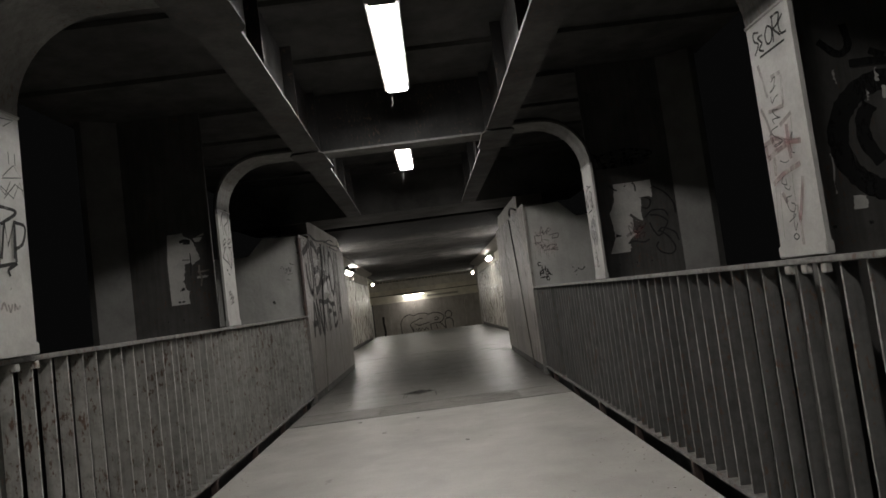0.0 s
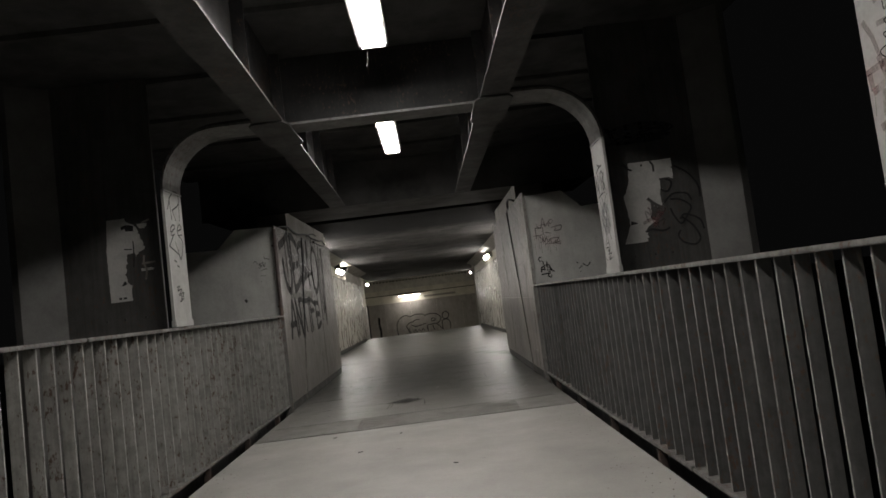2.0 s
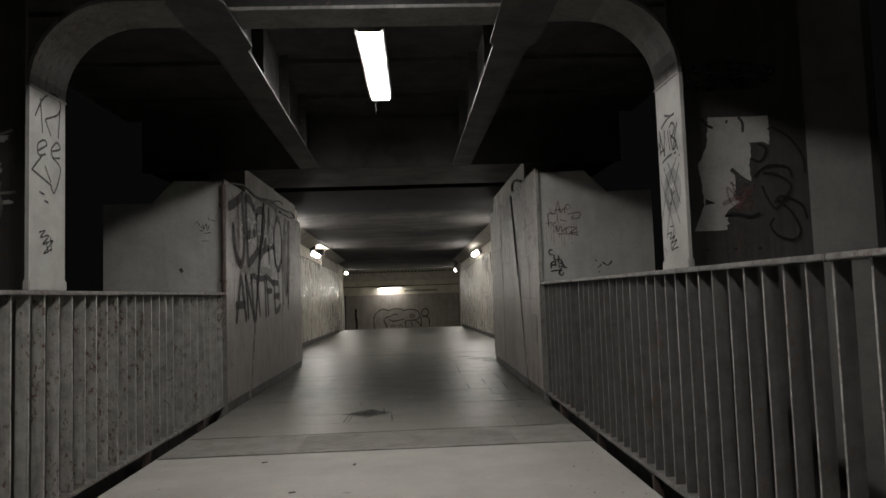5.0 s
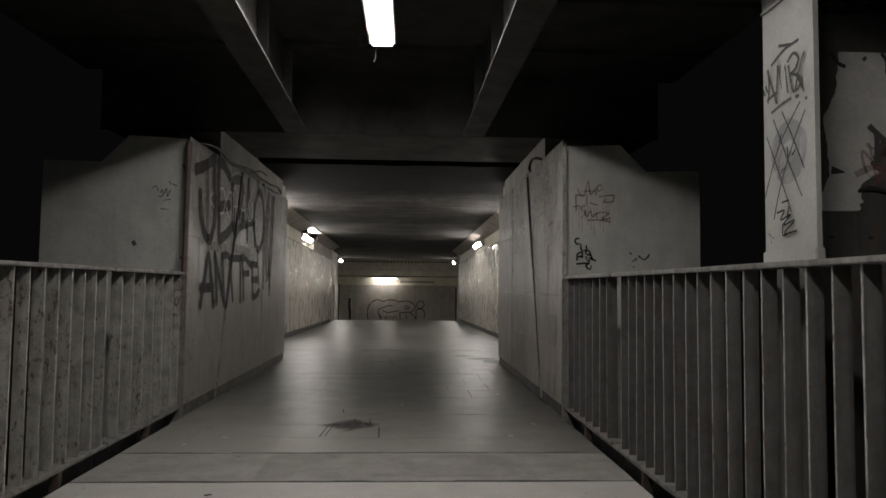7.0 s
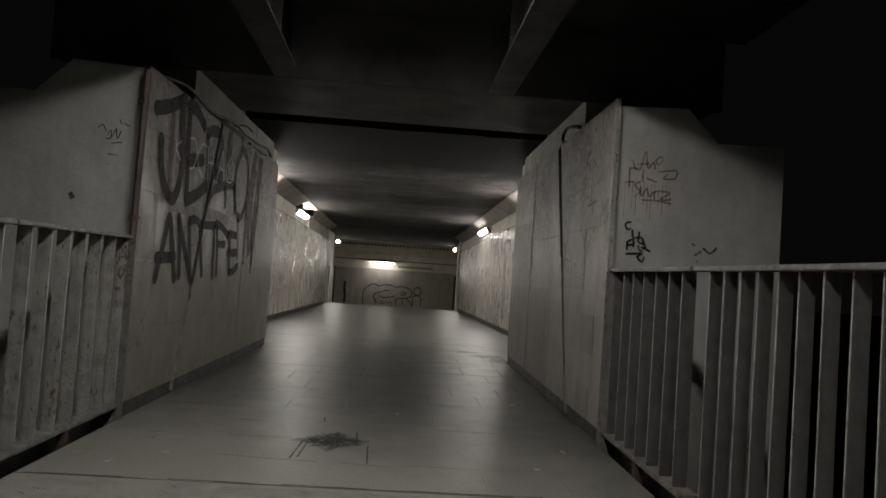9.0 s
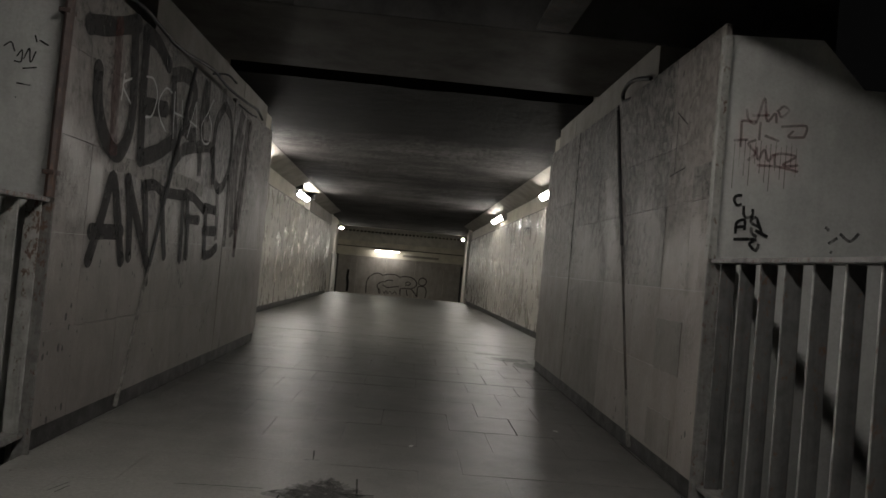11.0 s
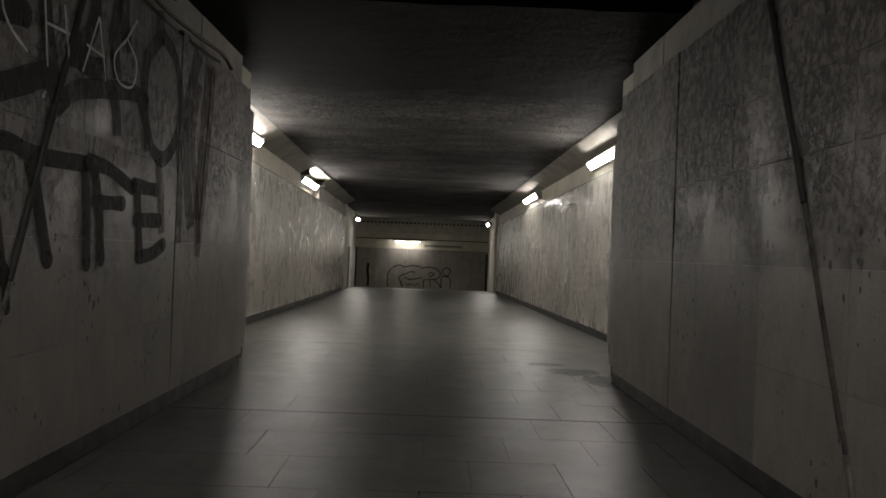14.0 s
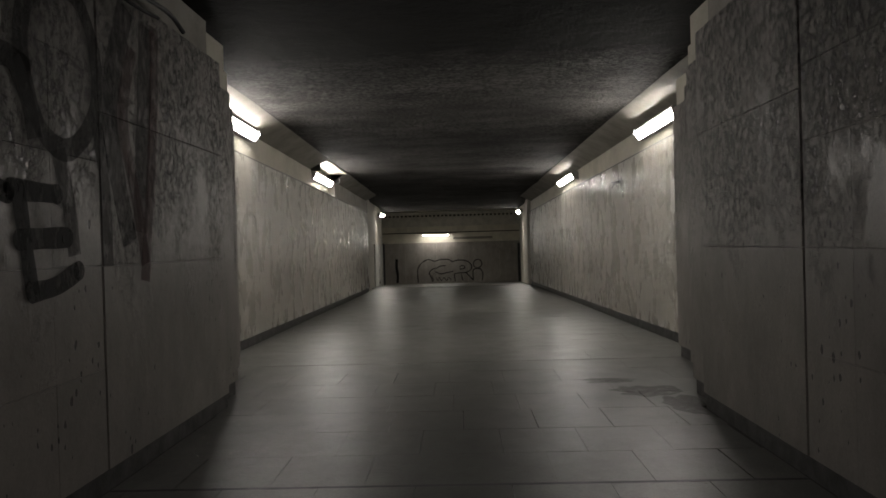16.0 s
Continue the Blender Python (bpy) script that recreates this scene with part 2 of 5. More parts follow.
PANEL = concrete("wall_concrete", (0.12, 0.108, 0.097), (0.198, 0.179, 0.16), 0.36, 0.48, pits=0.9, crust=0.75, tone=0.35)
SMOOTH = concrete("smooth_pinkish_concrete", (0.185, 0.163, 0.147), (0.275, 0.246, 0.221), 0.38, 0.5, pits=0.85, crust=0.55, tone=0.35)
ROUGH = concrete("rough_concrete", (0.13, 0.117, 0.105), (0.21, 0.19, 0.17), 0.34, 0.46, pits=0.95, crust=0.9, spread=0.05, tone=0.4)
PASSAGE = worn_wall("varnished_wall")
FACE = blistered("white_wall_paint", (0.374, 0.374, 0.35))
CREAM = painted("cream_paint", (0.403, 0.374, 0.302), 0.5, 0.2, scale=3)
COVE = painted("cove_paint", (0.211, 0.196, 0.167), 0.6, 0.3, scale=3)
HALLCREAM = painted("hall_cream_paint", (0.60, 0.56, 0.455), 0.5, 0.25, scale=2)
HALLWALL = painted("hall_paint", (0.50, 0.475, 0.415), 0.6, 0.25, scale=3)
UPPER = painted("pale_upper_wall", (0.252, 0.234, 0.203), 0.6, 0.35, scale=3)
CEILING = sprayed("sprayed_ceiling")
SOFFIT = painted("soffit_paint", (0.082, 0.077, 0.068), 0.6, 0.35, scale=3)
DECK = painted("dark_deck", (0.06, 0.0585, 0.055), 0.7, 0.5, scale=3)
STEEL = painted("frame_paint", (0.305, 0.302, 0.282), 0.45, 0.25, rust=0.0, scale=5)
# Darker copy of the frame paint, for the shade above the lamplight.
STEEL_TOP = painted("shaded_frame_paint", (0.144, 0.142, 0.133), 0.45, 0.35, rust=0.3, scale=5)
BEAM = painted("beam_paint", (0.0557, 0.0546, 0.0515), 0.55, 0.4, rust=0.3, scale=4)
# Near-black web colour puts in the shade beside and above the lamps.
WEB = painted("shaded_web", (0.0147, 0.0143, 0.0136), 0.6, 0.5, rust=0.2, scale=4)
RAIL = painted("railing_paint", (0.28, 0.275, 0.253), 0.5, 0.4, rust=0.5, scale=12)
# The east bars are a darker colour than the west ones.
RAIL_EAST = painted("railing_paint_east", (0.083, 0.083, 0.079), 0.5, 0.35, rust=0.2, scale=12)
RAIL_EDGE = painted("lit_worn_bar_edge", (0.30, 0.296, 0.28), 0.45, 0.6, rust=0.5, scale=20)
RAIL_TOP = painted("handrail_paint", (0.159, 0.155, 0.144), 0.45, 0.5, rust=0.6, scale=16)
PLATE = painted("partition_paint", (0.0694, 0.0682, 0.0636), 0.5, 0.35, rust=0.1, scale=4)
PILLAR = painted("pillar_paint", (0.116, 0.113, 0.106), 0.5, 0.3, scale=4)
FAR = concrete("far_wall", (0.25, 0.228, 0.206), (0.36, 0.33, 0.30), 0.5, 0.7)
PLINTH = painted("plinth", (0.02, 0.019, 0.017), 0.5, 0.5, bump=0.5)
BROWN = painted("rusty_pipe_paint", (0.06, 0.042, 0.036), 0.5, 0.4, rust=0.6)
BLACK = painted("black_rubber", (0.015, 0.015, 0.015), 0.55, 0.2)
SEALANT = painted("joint_sealant", (0.075, 0.068, 0.06), 0.7, 0.8, rust=0.2, scale=22)
FILLER = painted("joint_filler", (0.16, 0.152, 0.136), 0.7, 0.8, scale=22)
PALE = painted("pale_filler", (0.252, 0.238, 0.21), 0.7, 0.5)
GROUT = painted("grout", (0.068, 0.0656, 0.06), 0.9, 0.3)
VOID = painted("dark_hall", (0.024, 0.024, 0.0235), 0.9, 0.4, scale=1)
PAPER = painted("torn_paper", (0.46, 0.453, 0.426), 0.7, 0.2, scale=10)
HOUSING = painted("lamp_housing", (0.264, 0.264, 0.248), 0.45, 0.3)
COAT = floor_coat("walkway_coating")
STRIP = concrete("cement_strip", (0.17, 0.165, 0.152), (0.225, 0.218, 0.2), 0.5, 0.7, pits=0.3)
SLAB = slab("floor_slab")
STAIN = painted("dark_stain", (0.035, 0.034, 0.032), 0.6, 0.4, scale=30)
GLOW = glow("walkway_tube", (1.0, 0.955, 0.92), TUBE)
GLOW_WALL = glow("passage_tube", (1.0, 0.945, 0.885), TUBE_WALL)
GLOW_FAR = glow("far_tube", (1.0, 0.945, 0.85), TUBE_FAR)
GLOW_END = glow("end_tube", (1.0, 0.955, 0.88), 70.0)
INK = spray("black_spray", (0.02, 0.019, 0.018), 0.9)
INK_THIN = spray("thinner_black_spray", (0.025, 0.024, 0.022), 0.72)
INK_SOLID = spray("black_marker", (0.012, 0.012, 0.012), 0.98)
INK_GREY = spray("grey_marker", (0.07, 0.07, 0.07), 0.85)
INK_FAINT = spray("faded_black_spray", (0.03, 0.03, 0.03), 0.8)
INK_RED = spray("red_marker", (0.26, 0.12, 0.115), 0.56)
INK_PINK = spray("faded_red_marker", (0.25, 0.13, 0.125), 0.4)
INK_BROWN = spray("brown_spray", (0.075, 0.028, 0.023), 0.55)
INK_WHITE = spray("white_chalk", (0.62, 0.62, 0.60), 0.95)
INK_BLUE = spray("blue_haze", (0.16, 0.175, 0.22), 0.3)

# ---- builders ----
BASE = {}


def thing(name, at=(0, 0, 0), label="", category="", group="", kind=""):
    """An Empty at the base of a thing; its parts are given in world metres."""
    ob = new(name)
    ob.location = at
    ob.empty_display_size = 0.1
    BASE[ob.name] = Vector(at)
    return tagged(ob, label, category, group, kind)


def solid(name, bm, mat, label="", category="", group="", kind=""):
    me = bpy.data.meshes.new(name)
    bmesh.ops.recalc_face_normals(bm, faces=bm.faces)
    bm.to_mesh(me)
    bm.free()
    me.materials.append(mat)
    ob = new(name, me)
    BASE[ob.name] = Vector((0, 0, 0))
    return tagged(ob, label, category, group, kind)


def part(name, bm, mat, parent, label="", keep=False):
    base = BASE[parent.name]
    me = bpy.data.meshes.new(name)
    if not keep:
        bmesh.ops.recalc_face_normals(bm, faces=bm.faces)
    bmesh.ops.translate(bm, verts=bm.verts, vec=-base)
    bm.to_mesh(me)
    bm.free()
    me.materials.append(mat)
    ob = new(name, me)
    ob.parent = parent
    BASE[ob.name] = base
    return tagged(ob, label)


def box(x0, x1, y0, y1, z0, z1, bm=None, bevel=0.0):
    bm = bm or bmesh.new()
    v = [bm.verts.new((x, y, z)) for x in (x0, x1) for y in (y0, y1) for z in (z0, z1)]
    fs = [bm.faces.new([v[i] for i in f]) for f in ((0, 1, 3, 2), (4, 6, 7, 5), (0, 4, 5, 1), (2, 3, 7, 6), (0, 2, 6, 4), (1, 5, 7, 3))]
    if bevel:
        bmesh.ops.recalc_face_normals(bm, faces=fs)
        es = list({e for f in fs for e in f.edges})
        bmesh.ops.bevel(bm, geom=es, offset=bevel, segments=2, affect="EDGES")
    return bm


def prism(pts, axis, a, b, bm=None):
    """A polygon of 2D points, pushed along an axis: x takes (y, z), y takes (x, z), z takes (x, y)."""
    bm = bm or bmesh.new()

    def at(p, h):
        return {"x": (h, p[0], p[1]), "y": (p[0], h, p[1]), "z": (p[0], p[1], h)}[axis]
    lo = [bm.verts.new(at(p, a)) for p in pts]
    hi = [bm.verts.new(at(p, b)) for p in pts]
    bm.faces.new(lo)
    bm.faces.new(hi[::-1])
    k = len(pts)
    for i in range(k):
        bm.faces.new((lo[i], hi[i], hi[(i + 1) % k], lo[(i + 1) % k]))
    return bm


def loft(sections, bm=None, closed=True):
    """Rings of equally many points joined to a skin with end caps."""
    bm = bm or bmesh.new()
    rings = [[bm.verts.new(p) for p in s] for s in sections]
    k = len(rings[0])
    for r, q in zip(rings, rings[1:]):
        for i in range(k if closed else k - 1):
            bm.faces.new((r[i], r[(i + 1) % k], q[(i + 1) % k], q[i]))
    if closed:
        bm.faces.new(rings[0][::-1])
        bm.faces.new(rings[-1])
    return bm


def smooth(pts, steps=6):
    """Catmull-Rom through the points."""
    p = [Vector(q) for q in pts]
    if len(p) < 3:
        return p
    p = [p[0] * 2 - p[1]] + p + [p[-1] * 2 - p[-2]]
    out = []
    for a, b, c, d in zip(p, p[1:], p[2:], p[3:]):
        for i in range(steps):
            t = i / steps
            out.append(0.5 * (2 * b + (c - a) * t + (2 * a - 5 * b + 4 * c - d) * t * t + (3 * b - a - 3 * c + d) * t ** 3))
    return out + [p[-2]]


def tube(pts, r, bm=None, sides=8, steps=6):
    """A round cable or pipe along the points."""
    way = smooth(pts, steps)
    rings = []
    for i, p in enumerate(way):
        d = (way[min(i + 1, len(way) - 1)] - way[max(i - 1, 0)]).normalized()
        u = d.orthogonal().normalized() if i == 0 else (u - d * u.dot(d)).normalized()
        w = d.cross(u)
        rings.append([p + r * (math.cos(6.2832 * j / sides) * u + math.sin(6.2832 * j / sides) * w) for j in range(sides)])
    return loft(rings, bm)


def cut_off(poly, side):
    """The part of a polygon of 2D points where side(point) is positive."""
    out = []
    for p, q in zip(poly, poly[1:] + poly[:1]):
        a, b = side(p), side(q)
        if a > 0:
            out.append(p)
        if a * b < 0:
            f = a / (a - b)
            out.append((p[0] + (q[0] - p[0]) * f, p[1] + (q[1] - p[1]) * f))
    return out


class Plane:
    """A painted face: u runs along it, v up, n out of it."""

    def __init__(self, origin, u, v=(0, 0, 1)):
        self.o, self.u, self.v = Vector(origin), Vector(u), Vector(v)
        self.n = self.u.cross(self.v)

    def at(self, a, b, h=0.0):
        return self.o + self.u * a + self.v * b + self.n * h


def marks(name, plane, strokes, width, mat, parent, lift=0.002, label="", straight=False, taper=0.0):
    """Strokes of paint on a plane as ribbons; each stroke lies a hair over the one before."""
    bm = bmesh.new()
    rnd = random.Random(len(strokes) * 7 + int(width * 1e4))
    for k, s in enumerate(strokes):
        pts = [Vector(p).to_3d() for p in s]
        way = pts if straight or len(pts) < 3 else smooth(pts, 7)
        h = lift + 0.0005 * (k % 7)
        left, right = [], []
        for i, p in enumerate(way):
            d = (way[min(i + 1, len(way) - 1)] - way[max(i - 1, 0)])
            d = d.normalized() if d.length > 1e-6 else Vector((1, 0, 0))
            side = Vector((-d.y, d.x, 0))
            f = i / max(1, len(way) - 1)
            w = width * 0.5 * (1 + rnd.uniform(-0.10, 0.10)) * (1 - taper * f)
            left.append(bm.verts.new(plane.at((p + side * w).x, (p + side * w).y, h)))
            right.append(bm.verts.new(plane.at((p - side * w).x, (p - side * w).y, h)))
        for i in range(len(way) - 1):
            bm.faces.new((left[i], right[i], right[i + 1], left[i + 1]))
    return tagged(part(name, bm, mat, parent, label, keep=True), kind="stuff" if len(strokes) > 1 else "")


def scrawl(name, plane, u0, u1, v0, v1, loops, width, mat, parent, seed, label=""):
    """A tangled tag that spells nothing: loops within a box."""
    rnd = random.Random(seed)
    strokes = []
    for i in range(loops):
        k = rnd.randint(3, 5)
        strokes.append([(rnd.uniform(u0, u1), rnd.uniform(v0, v1)) for _ in range(k)])
    marks(name, plane, strokes, width, mat, parent, 0.002, label)


# ---- the plan ----
HALF = 1.45       # half the clear width of the walkway and of the passage mouth
MOUTH = 9.22      # where the passage begins
SPLAY = 13.1      # where the walls open out
SPLAYS = {-1: 13.38, 1: 13.1}
WIDE = 14.0       # where they reach the full width
END = 28.0        # end of the passage
ENDS = {-1: 26.4, 1: 28.0}   # where its walls stop
FARY = 43.0       # the wall that closes the view
WHALF = 2.14      # half the full width


def cx(y):
    """The passage swings a little to the west past the splay."""
    return -0.0125 * max(0.0, y - 13.0)


def drop(y):
    """Its floor and roof fall gently."""
    return -0.014 * max(0.0, y - 15.0)


def fall(y):
    """The floor past the passage falls faster."""
    return drop(y) if y < END else drop(END) - 0.051 * (y - END)


# ---- floors ----
deck = solid("floor_walkway", box(-1.46, 1.46, -5.0, 7.52, -0.16, 0.0, bevel=0.006), COAT, "pale coated walkway floor with small dark spots", "floor", kind="structure")
strip = solid("floor_strip", box(-1.46, 1.46, 7.524, 8.12, -0.16, 0.002, bevel=0.006), STRIP, "grey cement strip across the walkway with a ribbed middle", "floor", kind="structure")
for i in range(20):
    y = 7.60 + i * 0.024
    part("rib", box(-0.55, 0.95, y, y + 0.011, 0.0005, 0.003, bevel=0.001), STRIP, strip)
for y, x0, x1 in ((7.522, -1.3, -0.6), (7.52, -0.35, 0.2), (7.523, 0.5, 1.2), (8.122, -1.42, -0.9), (8.121, -0.6, 0.75), (8.123, 0.85, 1.3)):
    pts = [(x0 + (x1 - x0) * i / 9, y + 0.012 * noise.noise((i * 0.7, y, x0))) for i in range(10)]
    marks("crack", Plane((0, 0, 0.001), (1, 0, 0), (0, 1, 0)), [pts], 0.016, GROUT, strip, 0.003)

bed = solid("floor_bed", loft([[(-w + cx(y), y, fall(y) - 0.012), (w + cx(y), y, fall(y) - 0.012), (w + cx(y), y, fall(y) - 0.3), (-w + cx(y), y, fall(y) - 0.3)]
                               for y, w in ((8.125, 1.46), (SPLAY, 1.5), (WIDE, 2.2), (20, 2.2), (END, 2.25), (FARY + 0.3, 5.0))]), GROUT,
            "dark bedding under the stone floor slabs", "floor", kind="structure")

# ---- passage mouth: thick walls clad with concrete panels ----
WEST, EAST = -1, 1
CLAD = {}
for s, side in ((WEST, "west"), (EAST, "east")):
    SP = SPLAYS[s]
    outline = [(s * 1.482, -1.2), (s * 1.482, 2.13), (s * 1.91, 2.15), (s * 2.12, 1.94), (s * 2.55, 1.95), (s * 2.55, -1.2)]
    wall = solid("wall_mouth_" + side, prism(outline, "y", MOUTH, SP), FACE, "thick wall block with a pale painted end face and concrete cladding", "wall", kind="structure")
    CLAD[s] = wall
    lean = 0.358
    x0, x1 = sorted((s * HALF, s * 1.48))

    def slant(z, off):
        return 10.07 + lean * z + off
    if s > 0:
        heights, cuts = (0.095, 0.53, 0.95, 1.385, 1.69, 2.185), (9.226, 9.46, 9.785, 10.2, 10.84, 11.14, 11.55, 11.893)
    else:
        heights, cuts = (0.095, 0.52, 0.955, 1.388, 1.78, 2.15), (9.226, 9.52, 9.98, 10.42, 10.83, 11.2, 11.55, 11.893)
    rnd = random.Random(3 + s)
    for z0, z1 in zip(heights, heights[1:]):
        for y0, y1 in zip(cuts, cuts[1:]):
            cell = [(y0, z0 + 0.001), (y1 - 0.0015, z0 + 0.001), (y1 - 0.0015, z1 - 0.001), (y0, z1 - 0.001)]
            for keep, off in ((-1, -0.012), (1, 0.012)):
                p = cut_off(cell, lambda q: keep * (q[0] - slant(q[1], off)))
                if len(p) < 3 or max(q[0] for q in p) - min(q[0] for q in p) < 0.015:
                    continue
                ym, zm = (y0 + y1) / 2, (z0 + z1) / 2
                if s > 0:
                    crusty = ym > 9.78 and zm > 0.95
                else:
                    crusty = (10.4 < ym < 11.9 and 0.955 < zm < 1.78) or (9.98 < ym < 10.42 and 0.955 < zm < 1.388)
                out = rnd.uniform(0.0, 0.002)
                part("panel", prism(p, "x", x0 + out, x1) if s > 0 else prism(p, "x", x0, x1 - out), ROUGH if crusty else SMOOTH if s > 0 and ym < 10.84 else PANEL, wall)
    for z0, z1, crusty in ((0.095, 0.95, False), (0.953, 1.6, True), (1.603, 2.19, True)):
        part("panel", box(x0, x1, 11.907, SP, z0, z1), ROUGH if crusty else PANEL, wall)
    # dark gap, strip and filler along the leaning joint
    low = 1.2 if s > 0 else 0.8
    part("joint_strip", tube([(s * 1.447, slant(2.14, 0), 2.14), (s * 1.447, slant(1.75, 0.005), 1.75), (s * 1.447, slant(1.4, -0.003), 1.4), (s * 1.448, slant(low, 0), low)], 0.013), BLACK, wall, "black rubber strip in the leaning joint")
    part("joint_filler", tube([(s * 1.452, slant(low - 0.005, 0), low - 0.005), (s * 1.452, slant(0.45, 0.005), 0.45), (s * 1.453, slant(0.40, -0.003), 0.40), (s * 1.452, slant(0.33, 0), 0.33)], 0.0125), SEALANT if s > 0 else FILLER, wall, "cracked filler in the leaning joint")
    part("joint_filler", tube([(s * 1.452, slant(0.325, 0), 0.325), (s * 1.452, slant(0.18, 0.003), 0.18), (s * 1.452, slant(0.02, 0), 0.02)], 0.014), FILLER, wall, "pale cracked filler in the leaning joint")
    part("plinth", box(*sorted((s * 1.463, s * 1.49)), 9.23, SP, 0.0, 0.09), PLINTH, wall, "dark recessed skirting")
    part("upper_wall", box(*sorted((s * 1.522, s * 1.9)), 10.3, 12.402, 2.0, 2.455), UPPER, wall, "pale set-back wall above the cladding")
    part("groove_end", box(*sorted((s * 1.56, s * 1.9)), 11.702, 12.018, 2.456, 2.618), UPPER, wall)
    part("upper_wall", box(*sorted((s * 1.518, s * 1.9)), 12.404, SP - 0.03, 2.0, 2.45), UPPER, wall, "pale set-back wall above the cladding")

# edge strips on the end corners
edge_w = thing("corner_pipe", (-1.47, 9.19, 1.104), "rusty brown vertical pipe on the wall corner", "pipe")
part("pipe", tube([(-1.458, 9.19, 1.104), (-1.455, 9.19, 1.5), (-1.45, 9.19, 2.1)], 0.022), BROWN, edge_w)
for z in (1.2, 1.9):
    part("clamp", box(-1.487, -1.436, 9.166, 9.222, z, z + 0.02), BROWN, edge_w)
edge_e = thing("corner_angle", (1.47, 9.2, 1.104), "grey metal angle on the wall corner", "edge strip")
part("angle", prism([(1.443, 9.205), (1.478, 9.205), (1.478, 9.219), (1.449, 9.219), (1.449, 9.245), (1.443, 9.245)], "z", 1.104, 2.12), RAIL, edge_e)

# a hose over the east wall, ragged strips over the west one
hose = thing("hose", (1.47, 10.8, 2.14), "black hose coiled over the wall top", "hose")
part("coil", tube([(1.50, 10.36, 2.24), (1.475, 10.50, 2.275), (1.465, 10.66, 2.295), (1.46, 10.76, 2.275), (1.46, 10.80, 2.235), (1.46, 10.77, 2.195), (1.46, 10.68, 2.178), (1.465, 10.58, 2.172), (1.49, 10.44, 2.185)], 0.014), BLACK, hose)
rag = thing("cable", (-1.45, 11.0, 2.16), "loose black cable along the wall top", "cable")
part("cable", tube([(-1.47, 9.5, 2.16), (-1.44, 9.9, 2.20), (-1.45, 10.5, 2.17), (-1.42, 11.1, 2.21), (-1.46, 11.7, 2.22), (-1.41, 12.1, 2.20), (-1.44, 12.6, 2.25), (-1.42, 12.75, 2.19)], 0.012), BLACK, rag)
part("cable_end", tube([(-1.44, 11.2, 2.20), (-1.38, 11.35, 2.24), (-1.35, 11.5, 2.22)], 0.008), BLACK, rag)
part("cable_end", tube([(-1.45, 12.0, 2.16), (-1.40, 12.2, 2.13), (-1.38, 12.35, 2.135)], 0.008), BLACK, rag)

# ---- the wide passage ----


def side_wall(name, s, y0, y1, inset, z0, z1, mat, thick=0.3, steps=2, half0=WHALF, half1=WHALF):
    rings = []
    for i in range(steps + 1):
        y = y0 + (y1 - y0) * i / steps
        h = half0 + (half1 - half0) * i / steps - inset
        a, b = cx(y) + s * h, cx(y) + s * (h + thick)
        d = drop(y)
        rings.append([(a, y, z0 + d), (b, y, z0 + d), (b, y, z1 + d), (a, y, z1 + d)])
    return loft(rings)


